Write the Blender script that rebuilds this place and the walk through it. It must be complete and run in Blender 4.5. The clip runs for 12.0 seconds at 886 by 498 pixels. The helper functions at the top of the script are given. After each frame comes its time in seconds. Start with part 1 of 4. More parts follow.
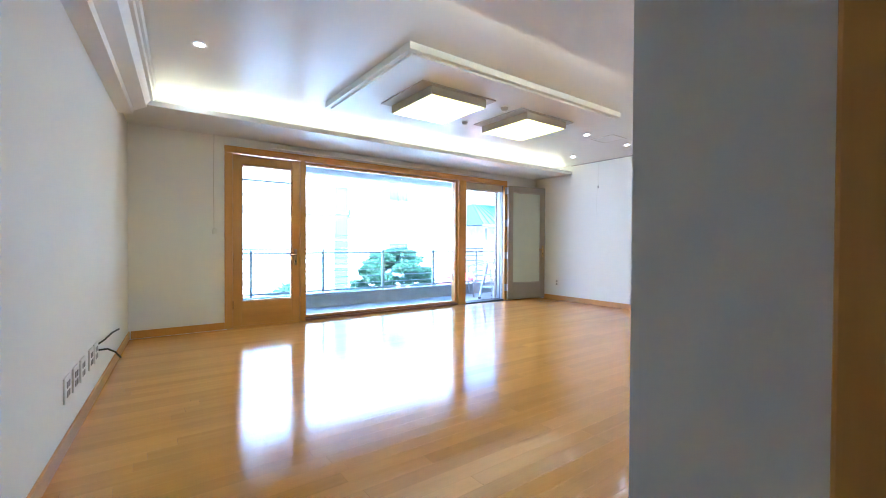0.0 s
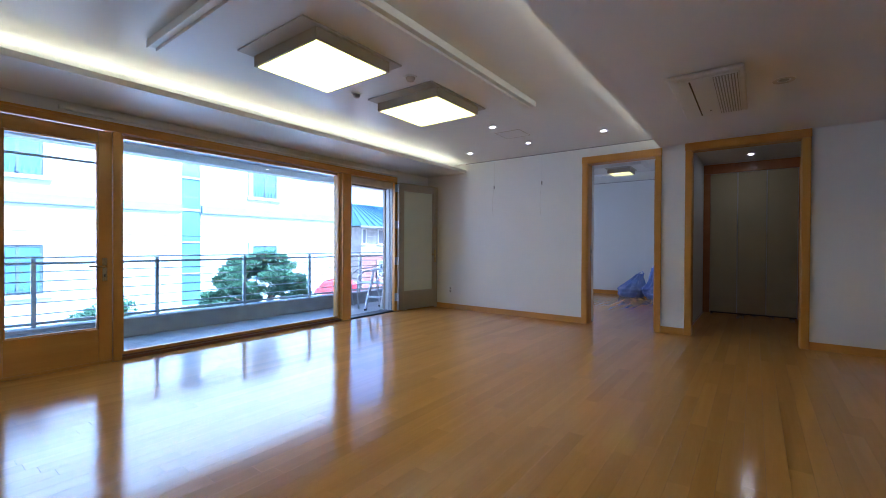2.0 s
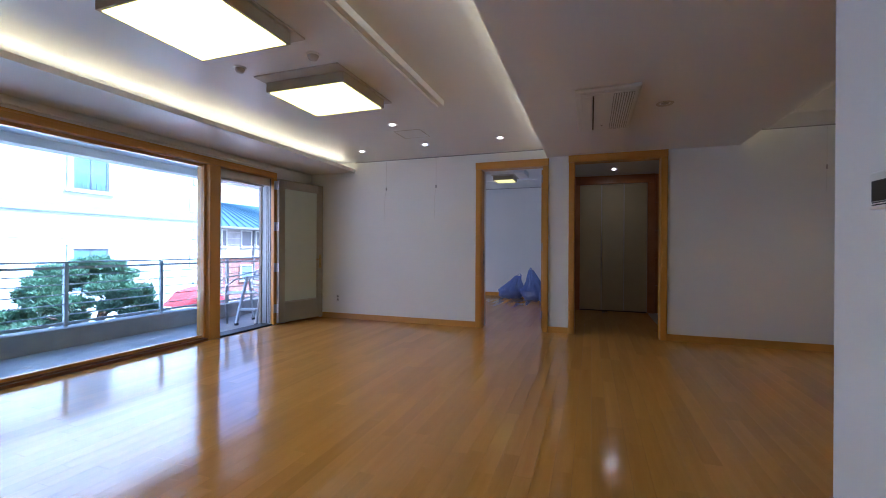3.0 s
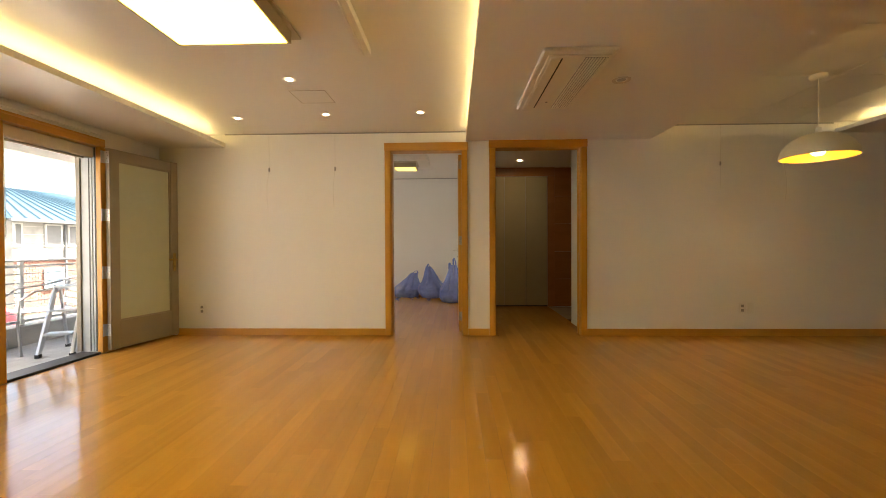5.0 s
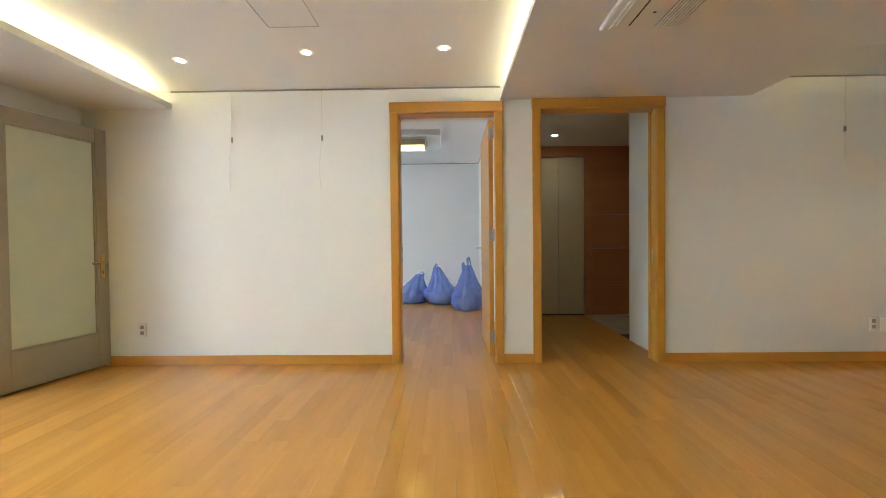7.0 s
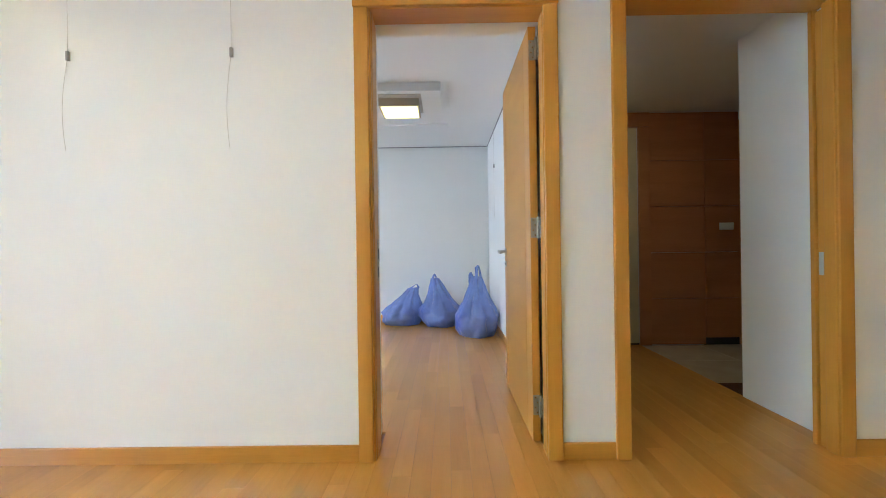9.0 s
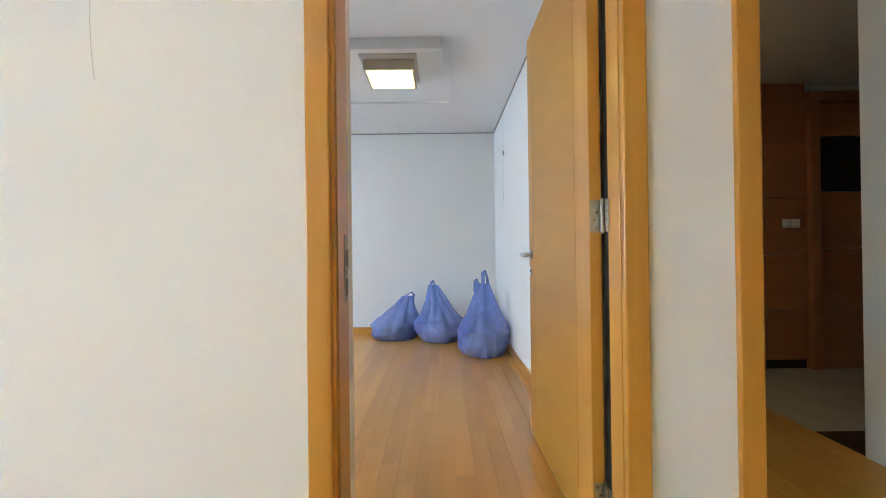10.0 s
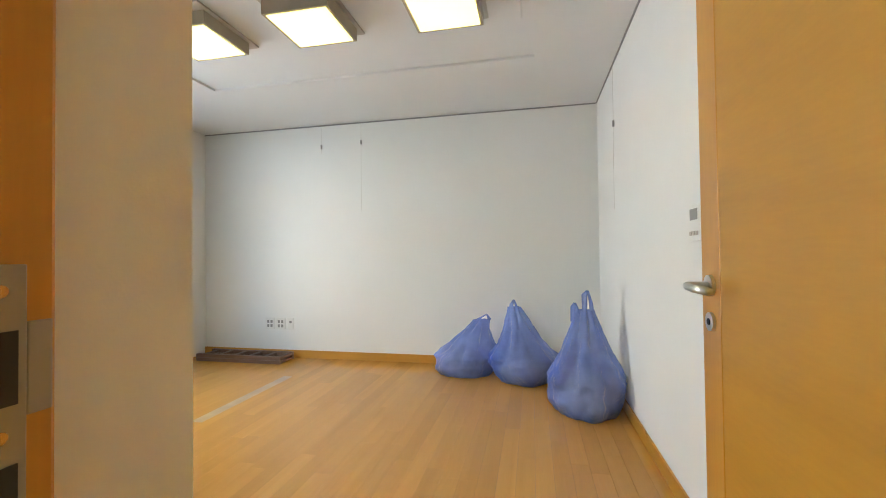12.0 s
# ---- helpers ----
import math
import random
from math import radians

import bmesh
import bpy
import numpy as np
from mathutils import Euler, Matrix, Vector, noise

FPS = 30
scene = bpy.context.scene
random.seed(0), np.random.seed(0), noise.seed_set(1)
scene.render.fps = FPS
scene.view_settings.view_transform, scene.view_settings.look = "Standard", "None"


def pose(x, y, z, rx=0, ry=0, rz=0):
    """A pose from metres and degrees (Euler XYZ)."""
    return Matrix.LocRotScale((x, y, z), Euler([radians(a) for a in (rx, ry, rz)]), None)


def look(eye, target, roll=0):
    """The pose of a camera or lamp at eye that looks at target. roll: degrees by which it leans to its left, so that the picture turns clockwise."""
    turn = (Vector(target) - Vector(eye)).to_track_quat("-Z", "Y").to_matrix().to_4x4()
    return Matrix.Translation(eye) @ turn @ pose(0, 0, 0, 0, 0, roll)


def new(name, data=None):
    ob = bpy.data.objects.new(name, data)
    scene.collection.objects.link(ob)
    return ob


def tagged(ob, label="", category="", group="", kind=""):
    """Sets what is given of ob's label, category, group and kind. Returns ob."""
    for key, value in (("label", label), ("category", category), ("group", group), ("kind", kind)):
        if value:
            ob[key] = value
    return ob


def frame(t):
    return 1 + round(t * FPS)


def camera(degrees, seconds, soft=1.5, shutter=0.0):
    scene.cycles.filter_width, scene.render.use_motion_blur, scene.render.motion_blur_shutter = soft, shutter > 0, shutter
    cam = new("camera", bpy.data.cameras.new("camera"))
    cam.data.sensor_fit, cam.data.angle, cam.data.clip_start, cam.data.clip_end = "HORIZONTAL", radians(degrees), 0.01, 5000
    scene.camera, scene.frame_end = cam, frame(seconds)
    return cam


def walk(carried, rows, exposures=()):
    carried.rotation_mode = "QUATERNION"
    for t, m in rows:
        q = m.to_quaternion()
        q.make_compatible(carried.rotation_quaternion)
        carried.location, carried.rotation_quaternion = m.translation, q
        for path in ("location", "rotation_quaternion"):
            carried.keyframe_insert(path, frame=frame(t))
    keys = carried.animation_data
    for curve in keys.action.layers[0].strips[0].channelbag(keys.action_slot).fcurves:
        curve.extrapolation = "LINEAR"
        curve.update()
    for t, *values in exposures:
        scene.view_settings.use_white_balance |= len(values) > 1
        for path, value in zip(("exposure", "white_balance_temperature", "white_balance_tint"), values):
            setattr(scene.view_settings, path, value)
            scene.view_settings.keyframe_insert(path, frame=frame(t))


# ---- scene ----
cam = camera(93.2, 12.0, soft=1.0)
PATH = [
    (0, (0.637, 0.753, 0.978), (1.822, 2.364, 0.952), 0.3),
    (0.5, (0.722, 0.943, 0.963), (1.925, 2.54, 0.944), 0.2),
    (1, (0.829, 1.18, 0.985), (2.117, 2.71, 0.958), 0.3),
    (1.5, (0.968, 1.362, 0.998), (2.42, 2.738, 0.976), 0.2),
    (2, (1.093, 1.535, 1.022), (2.696, 2.731, 1.005), 0.3),
    (2.5, (1.147, 1.753, 1.047), (2.92, 2.678, 1.036), 0.4),
    (3, (1.22, 1.931, 1.052), (3.106, 2.596, 1.049), 0.3),
    (3.5, (1.313, 2.081, 1.058), (3.264, 2.518, 1.06), 0.1),
    (3.7, (1.357, 2.145, 1.056), (3.326, 2.495, 1.06), 0.1),
    (5.5, (2.141, 2.703, 1.03), (4.141, 2.74, 1.001), -0.5),
    (6, (2.425, 2.78, 1.028), (4.425, 2.813, 0.999), -0.6),
    (6.5, (2.757, 2.828, 1.036), (4.757, 2.858, 1.003), -0.6),
    (7, (3.12, 2.886, 1.03), (5.12, 2.918, 0.993), -0.6),
    (7.2, (3.27, 2.909, 1.021), (5.269, 2.939, 0.987), -0.6),
    (9, (4.695, 2.966, 0.981), (6.695, 2.978, 0.98), -0.8),
    (9.5, (5.101, 3.008, 0.973), (7.101, 3.011, 0.978), -0.7),
    (10, (5.474, 3.004, 0.977), (7.474, 3.0, 0.987), -0.7),
    (10.5, (5.812, 2.988, 0.985), (7.812, 2.985, 1.002), -0.7),
    (11, (6.096, 2.965, 1.002), (8.096, 2.986, 1.023), -0.8),
    (11.5, (6.33, 2.928, 1.018), (8.32, 3.122, 1.046), -1.0),
    (12, (6.546, 2.952, 1.032), (8.502, 3.369, 1.066), -0.7),
]
EXPOSURES = [(0.0, 3.65, 4300, 12), (0.5, 3.25, 4300, 14), (1.5, 2.55, 4300, 16), (2.5, 2.25, 4400, 19), (3.0, 2.25, 4550, 22), (3.5, 2.35, 5300, 29), (3.7, 2.4, 5500, 27), (5.3, 3.0, 7800, 11), (5.6, 3.0, 7400, 9), (6.0, 3.1, 6700, 5), (6.5, 3.3, 5900, 5), (7.2, 3.65, 5050, 6), (9.0, 3.75, 4900, 6), (9.5, 3.75, 4900, 6), (10.5, 3.55, 5150, 6), (11.2, 3.45, 5450, 4), (12.0, 3.65, 5800, 4)]
walk(cam, [(t, look(eye, target, roll)) for t, eye, target, roll in PATH], EXPOSURES)

# ---- light ----
world = bpy.data.worlds.new("world")
scene.world = world
world.use_nodes = True
wn = world.node_tree
sky = wn.nodes.new("ShaderNodeTexSky")
sky.sky_type = "NISHITA"
sky.sun_disc = False
sky.sun_elevation, sky.sun_rotation = radians(48), radians(160)
sky.dust_density = 3.0
wn.nodes["Background"].inputs["Strength"].default_value = 0.15
wn.links.new(sky.outputs["Color"], wn.nodes["Background"].inputs["Color"])
sun_data = bpy.data.lights.new("sun", "SUN")
sun_data.energy, sun_data.angle, sun_data.color = 5.0, radians(0.5), (1.0, 0.95, 0.88)
sun = new("sun", sun_data)
sun.matrix_world = look((0, 0, 0), (-0.34 * 0.67, 0.94 * 0.67, -0.74))


def area_lamp(name, x, y, z, to, w, h, power, colour):
    data = bpy.data.lights.new(name, "AREA")
    data.shape, data.size, data.size_y, data.energy, data.color = "RECTANGLE", w, h, power, colour
    ob = new(name, data)
    ob.matrix_world = look((x, y, z), to)
    return ob


area_lamp("bedroom_sky_light", 8.65, 6.56, 1.30, (8.65, 2, 1.0), 1.25, 1.35, 1.9, (0.72, 0.86, 1.0))


# ---- materials ----
def material(name, colour, rough=0.5, metal=0.0, vary=0.06, scale=6.0, bump=0.05, fine=120.0, dist=0.002, **inputs):
    m = bpy.data.materials.new(name)
    m.use_nodes = True
    nt = m.node_tree
    b = nt.nodes["Principled BSDF"]
    b.inputs["Roughness"].default_value, b.inputs["Metallic"].default_value = rough, metal
    tc = nt.nodes.new("ShaderNodeTexCoord")
    big, small = nt.nodes.new("ShaderNodeTexNoise"), nt.nodes.new("ShaderNodeTexNoise")
    big.inputs["Scale"].default_value, small.inputs["Scale"].default_value = scale, fine
    big.inputs["Detail"].default_value = 5
    for n in (big, small):
        nt.links.new(tc.outputs["Object"], n.inputs["Vector"])
    ramp = nt.nodes.new("ShaderNodeValToRGB")
    ramp.color_ramp.elements[0].position, ramp.color_ramp.elements[1].position = 0.3, 0.7
    ramp.color_ramp.elements[0].color = (*[c * (1 - vary) for c in colour], 1)
    ramp.color_ramp.elements[1].color = (*[min(1, c * (1 + vary)) for c in colour], 1)
    nt.links.new(big.outputs["Fac"], ramp.inputs["Fac"])
    nt.links.new(ramp.outputs["Color"], b.inputs["Base Color"])
    if bump:
        bp = nt.nodes.new("ShaderNodeBump")
        bp.inputs["Strength"].default_value, bp.inputs["Distance"].default_value = bump, dist
        nt.links.new(small.outputs["Fac"], bp.inputs["Height"])
        nt.links.new(bp.outputs["Normal"], b.inputs["Normal"])
    for key, value in inputs.items():
        b.inputs[key.replace("_", " ")].default_value = value
    return m


def wood(name, light, dark, axis="z", rough=0.35, scale=14.0, stretch=0.06, piece=0.0, coat=0.0, bump=0.04, spec=0.5):
    """Wood with its grain along one axis of the world; piece: how much single boards differ."""
    m = bpy.data.materials.new(name)
    m.use_nodes = True
    nt = m.node_tree
    b = nt.nodes["Principled BSDF"]
    geo, info = nt.nodes.new("ShaderNodeNewGeometry"), nt.nodes.new("ShaderNodeObjectInfo")
    add = nt.nodes.new("ShaderNodeVectorMath")
    add.operation = "MULTIPLY_ADD"
    add.inputs[1].default_value = [stretch if a == axis else 1.0 for a in "xyz"]
    nt.links.new(geo.outputs["Position"], add.inputs[0])
    mul = nt.nodes.new("ShaderNodeMath")
    mul.operation, mul.inputs[1].default_value = "MULTIPLY", 37.0
    sm = nt.nodes.new("ShaderNodeMath")
    sm.operation = "ADD"
    nt.links.new(info.outputs["Random"], sm.inputs[0])
    nt.links.new(geo.outputs["Random Per Island"], sm.inputs[1])
    nt.links.new(sm.outputs[0], mul.inputs[0])
    nt.links.new(mul.outputs[0], add.inputs[2])
    n1, n2 = nt.nodes.new("ShaderNodeTexNoise"), nt.nodes.new("ShaderNodeTexNoise")
    n1.inputs["Scale"].default_value, n1.inputs["Detail"].default_value, n1.inputs["Distortion"].default_value = scale, 8, 0.6
    n2.inputs["Scale"].default_value = scale * 14
    for n in (n1, n2):
        nt.links.new(add.outputs[0], n.inputs["Vector"])
    mixf = nt.nodes.new("ShaderNodeMix")
    mixf.inputs["Factor"].default_value = 0.3
    nt.links.new(n1.outputs["Fac"], mixf.inputs["A"])
    nt.links.new(n2.outputs["Fac"], mixf.inputs["B"])
    ramp = nt.nodes.new("ShaderNodeValToRGB")
    ramp.color_ramp.elements[0].position, ramp.color_ramp.elements[1].position = 0.32, 0.68
    ramp.color_ramp.elements[0].color, ramp.color_ramp.elements[1].color = (*dark, 1), (*light, 1)
    nt.links.new(mixf.outputs["Result"], ramp.inputs["Fac"])
    hsv = nt.nodes.new("ShaderNodeHueSaturation")
    nt.links.new(ramp.outputs["Color"], hsv.inputs["Color"])
    frac = nt.nodes.new("ShaderNodeMath")
    frac.operation = "FRACT"
    nt.links.new(sm.outputs[0], frac.inputs[0])
    rng = nt.nodes.new("ShaderNodeMapRange")
    rng.inputs["To Min"].default_value, rng.inputs["To Max"].default_value = 1 - piece, 1 + piece
    nt.links.new(frac.outputs[0], rng.inputs["Value"])
    nt.links.new(rng.outputs["Result"], hsv.inputs["Value"])
    nt.links.new(hsv.outputs["Color"], b.inputs["Base Color"])
    b.inputs["Roughness"].default_value, b.inputs["Specular IOR Level"].default_value = rough, spec
    b.inputs["Coat Weight"].default_value, b.inputs["Coat Roughness"].default_value = coat, 0.125
    bp = nt.nodes.new("ShaderNodeBump")
    bp.inputs["Strength"].default_value, bp.inputs["Distance"].default_value = bump, 0.001
    nt.links.new(mixf.outputs["Result"], bp.inputs["Height"])
    nt.links.new(bp.outputs["Normal"], b.inputs["Normal"])
    return m


def glow(name, colour, strength):
    m = bpy.data.materials.new(name)
    m.use_nodes = True
    b = m.node_tree.nodes["Principled BSDF"]
    b.inputs["Base Color"].default_value = (0.8, 0.8, 0.8, 1)
    b.inputs["Emission Color"].default_value, b.inputs["Emission Strength"].default_value = (*colour, 1), strength
    return m


def glass(name, colour, rough=0.0):
    m = bpy.data.materials.new(name)
    m.use_nodes = True
    b = m.node_tree.nodes["Principled BSDF"]
    b.inputs["Base Color"].default_value = (*colour, 1)
    b.inputs["Roughness"].default_value, b.inputs["Transmission Weight"].default_value = rough, 1.0
    b.inputs["IOR"].default_value = 1.45
    return m


WALL = material("wallpaper", (0.80, 0.79, 0.755), 0.75, vary=0.015, scale=1.5, bump=0.12, fine=260)
CEIL = material("ceiling_paper", (0.77, 0.765, 0.75), 0.36, vary=0.012, scale=1.2, bump=0.06, fine=300)
TRIM = wood("honey_wood_trim", (0.59, 0.288, 0.034), (0.50, 0.229, 0.023), "z", 0.36, 12, 0.05, coat=0.25)
TRIM_X = wood("honey_wood_trim_x", (0.59, 0.288, 0.034), (0.50, 0.229, 0.023), "x", 0.36, 12, 0.05, coat=0.25)
TRIM_Y = wood("honey_wood_trim_y", (0.59, 0.288, 0.034), (0.50, 0.229, 0.023), "y", 0.36, 12, 0.05, coat=0.25)
PLANK = wood("maple_floor_board", (0.62, 0.312, 0.060), (0.545, 0.265, 0.046), "x", 0.24, 16, 0.05, piece=0.09, coat=1.0, bump=0.0, spec=0.0)
JOINT = material("floor_joint", (0.27, 0.13, 0.04), 0.5, bump=0)
WHITE_PAINT = material("white_paint", (0.80, 0.79, 0.75), 0.4, vary=0.02, bump=0.02)
PLASTIC = material("white_plastic", (0.76, 0.75, 0.70), 0.3, vary=0.01, bump=0)
DARK = material("dark_slot", (0.02, 0.02, 0.022), 0.5, bump=0)
STRIKE = material("dull_steel", (0.36, 0.33, 0.27), 0.45, 0.8, bump=0)
STEEL = material("brushed_steel", (0.62, 0.61, 0.58), 0.28, 1.0, vary=0.05, fine=400)
BRASS = material("brass", (0.60, 0.45, 0.22), 0.25, 1.0, vary=0.05, bump=0)
TAUPE = material("taupe_painted_aluminium", (0.30, 0.265, 0.21), 0.4, 0.0, vary=0.03, bump=0.02)
LAMP_BOX = material("lamp_housing", (0.42, 0.36, 0.27), 0.4, bump=0)
DIFFUSER = glow("lamp_diffuser", (1.0, 0.78, 0.13), 1.15)
COVE = glow("cove_tube", (1.0, 0.78, 0.36), 3.4)
COVE_DIM = glow("dining_cove_tube", (1.0, 0.76, 0.33), 2.2)
HALL_SPOT = glow("hall_downlight_bulb", (1.0, 0.84, 0.58), 46.0)
DIFFUSER_BED = glow("bedroom_lamp_diffuser", (1.0, 0.78, 0.15), 0.30)
SPOT = glow("downlight_bulb", (1.0, 0.88, 0.66), 14.0)
PENDANT_BULB = glow("pendant_bulb", (1.0, 0.82, 0.50), 6.5)
GLASS = glass("clear_glass", (0.74, 0.905, 0.99))
FROST = material("frosted_glass", (0.50, 0.53, 0.42), 0.25, vary=0.02, bump=0)
CREAM = material("cream_glass_panel", (0.52, 0.44, 0.27), 0.12, vary=0.02, bump=0)
RAIL = material("painted_rail_metal", (0.42, 0.46, 0.49), 0.4, 0.1, bump=0)
DECK = material("balcony_tile", (0.36, 0.37, 0.38), 0.6, vary=0.1)
CURB = material("grey_stone_curb", (0.36, 0.36, 0.36), 0.7, vary=0.12)
BAG = material("blue_plastic_bag", (0.19, 0.30, 0.86), 0.28, vary=0.14, scale=7, bump=1.0, fine=22, dist=0.02, Alpha=0.48)
SOFFIT = material("white_outdoor_soffit", (0.78, 0.78, 0.77), 0.7, vary=0.04)
STONE = material("pale_stone_cladding", (0.74, 0.73, 0.70), 0.8, vary=0.05)


# ---- building helpers ----
def link(name, bm, mat, parent=None, label="", smooth=False):
    me = bpy.data.meshes.new(name)
    bmesh.ops.recalc_face_normals(bm, faces=bm.faces)
    bm.to_mesh(me)
    bm.free()
    if smooth:
        for p in me.polygons:
            p.use_smooth = True
    me.materials.append(mat)
    ob = new(name, me)
    if parent:
        ob.parent = parent
    if label:
        ob["label"] = label
    return ob


part = link


def thing(name, label, category, at=(0, 0, 0), group=""):
    """An Empty at a thing's base that parents its parts."""
    ob = new(name)
    ob.empty_display_size = 0.05
    ob.matrix_world = at if isinstance(at, Matrix) else Matrix.Translation(at)
    return tagged(ob, label, category, group)


def setting(ob, label, category):
    return tagged(ob, label, category, kind="structure")


def add_box(bm, x0, x1, y0, y1, z0, z1, bevel=0.0, m=None):
    r = bmesh.ops.create_cube(bm, size=1.0)
    vs = r["verts"]
    bmesh.ops.scale(bm, vec=(x1 - x0, y1 - y0, z1 - z0), verts=vs)
    bmesh.ops.translate(bm, vec=((x0 + x1) / 2, (y0 + y1) / 2, (z0 + z1) / 2), verts=vs)
    if m is not None:
        bmesh.ops.transform(bm, matrix=m, verts=vs)
    if bevel:
        es = list({e for v in vs for e in v.link_edges})
        bmesh.ops.bevel(bm, geom=es, offset=bevel, segments=2, affect="EDGES", profile=0.5)
    return bm


def box(x0, x1, y0, y1, z0, z1, bevel=0.0, m=None):
    return add_box(bmesh.new(), x0, x1, y0, y1, z0, z1, bevel, m)


def boxes(*rows, bevel=0.0):
    bm = bmesh.new()
    for r in rows:
        add_box(bm, *r, bevel)
    return bm


def add_tube(bm, a, b, r0, r1=None, seg=10):
    a, b = Vector(a), Vector(b)
    d = b - a
    m = Matrix.Translation((a + b) / 2) @ d.to_track_quat("Z", "Y").to_matrix().to_4x4()
    bmesh.ops.create_cone(bm, cap_ends=True, segments=seg, radius1=r0, radius2=r0 if r1 is None else r1, depth=d.length, matrix=m)
    return bm


def tube(a, b, r0, r1=None, seg=10):
    return add_tube(bmesh.new(), a, b, r0, r1, seg)


def path_tube(points, r, seg=8):
    """A bent rod along points."""
    bm = bmesh.new()
    pts = [Vector(p) for p in points]
    rings = []
    for i, p in enumerate(pts):
        d = (pts[min(i + 1, len(pts) - 1)] - pts[max(i - 1, 0)]).normalized()
        q = d.to_track_quat("Z", "Y")
        rings.append([bm.verts.new(p + q @ Vector((r * math.cos(2 * math.pi * k / seg), r * math.sin(2 * math.pi * k / seg), 0))) for k in range(seg)])
    for a, b in zip(rings, rings[1:]):
        for k in range(seg):
            bm.faces.new((a[k], a[(k + 1) % seg], b[(k + 1) % seg], b[k]))
    bm.faces.new(rings[0][::-1])
    bm.faces.new(rings[-1])
    return bm


def lathe(profile, seg=32, cap=False):
    """A body turned round z from (radius, height) pairs."""
    bm = bmesh.new()
    rings = [[bm.verts.new((r * math.cos(2 * math.pi * k / seg), r * math.sin(2 * math.pi * k / seg), z)) for k in range(seg)] for r, z in profile]
    for a, b in zip(rings, rings[1:]):
        for k in range(seg):
            bm.faces.new((a[k], a[(k + 1) % seg], b[(k + 1) % seg], b[k]))
    if cap:
        bm.faces.new(rings[0][::-1])
        bm.faces.new(rings[-1])
    return bm


# ---- plan ----
XD, XB = 6.64, 6.941                  # door wall and its bedroom face
YW, YO = 6.00, 6.20                  # window wall and its outer face
CE, LOW, SOF = 2.315, 2.205, 2.168   # ceiling, beam, window soffit
BEAM0, BEAM1 = 0.39, 2.454
DINE = 2.36
D1A, D1B = 2.436, 3.377              # bedroom door, outside its casing
D2A, D2B = 1.098, 2.191              # hall opening, outside its casing
BX, BY0, BY1, BZ = 10.50, 2.365, 6.46, 2.395  # bedroom: far wall, side walls, ceiling

# ---- structure ----
SKEW = Matrix.Translation((0.58, 6.0, 0)) @ pose(0, 0, 0, 0, 0, -4.57)
floor = setting(link("floor", boxes((-1.0, 7.40, -4.2, YW + 0.1, -0.25, -0.006), (7.40, 7.5, 1.05, YW + 0.1, -0.25, -0.006), (7.5, 10.7, 1.05, YW + 0.1, -0.25, -0.006), (XB, 10.7, YW + 0.1, BY1 + 0.1, -0.25, -0.006)), JOINT),
                "honey maple strip floor with a polished finish", "floor")
setting(link("wall_west", box(-0.2, 0, -10.5, 0.15, 0, 2.6, 0, SKEW), WALL), "plain off-white papered wall", "wall")
setting(link("wall_south", box(-1.0, XB, -4.4, -4.2, 0, 2.6), WALL), "plain off-white papered wall", "wall")
O1A, O1B, O2A, O2B, XH = 2.475, 3.319, 1.14, 2.15, 6.76
setting(link("wall_east", boxes((XD, XB, O1B, YW, 0, 2.6), (XD, XB, 2.30, O1A, 0, 2.6), (XD, XH, O2B, 2.30, 0, 2.6), (XD, XH, -4.2, O2A, 0, 2.6),
        (XD, XB, O1A, O1B, 2.12, 2.6), (XD, XH, O2A, O2B, 2.14, 2.6)), WALL), "off-white papered wall with two door openings", "wall")
setting(link("wall_north", boxes((0.3, 1.47, YW, YO, -0.3, 2.6), (5.86, XB, YW, YO, -0.3, 2.6), (1.47, 5.86, YW, YO, 2.05, 2.6), (1.47, 5.86, YW, YO, -0.3, -0.02),
        (XB - 0.2, 8.0, BY1, BY1 + 0.2, -0.3, 2.6), (9.3, BX + 0.2, BY1, BY1 + 0.2, -0.3, 2.6), (8.0, 9.3, BY1, BY1 + 0.2, -0.3, 0.6), (8.0, 9.3, BY1, BY1 + 0.2, 2.0, 2.6), (XB - 0.2, XB, YO, BY1, -0.3, 2.6)), WALL),
        "off-white wall round the wide balcony window", "wall")
setting(link("wall_outer_stone", boxes((-3, 1.44, YO, YO + 0.2, -3, 3), (6.08, XB - 0.2, YO, YO + 0.2, -3, 3), (XB - 0.2, 7.95, BY1 + 0.2, BY1 + 0.26, -3, 3), (9.35, 10.9, BY1 + 0.2, BY1 + 0.26, -3, 3), (7.95, 9.35, BY1 + 0.2, BY1 + 0.26, -3, 0.55), (7.95, 9.35, BY1 + 0.2, BY1 + 0.26, 2.05, 3), (1.44, 6.08, YO, YO + 0.2, 2.06, 3), (1.44, 6.08, YO, YO + 0.2, -3, -0.06)), CURB),
        "grey stone outer face of the house", "wall")
setting(link("wall_stub", box(1.11, 3.30, 0.84, 1.02, 0, 2.205), WALL), "grey-white papered wall end", "wall")
# Unseen wall, added to keep the dining light off the corridor casing.
setting(link("wall_light_blocker", box(1.11, 1.20, -4.2, 0.698, 0, 2.36), WALL), "unseen wall added to shade the corridor casing", "wall")
setting(link("corridor_casing", box(1.085, 1.17, 0.70, 0.838, 0, 2.205, 0.004), TRIM), "dark honey wood casing at the corridor", "trim")
setting(link("wall_bedroom_east", box(BX, BX + 0.2, 2.2, BY1, 0, 2.6), WALL), "off-white papered bedroom wall", "wall")
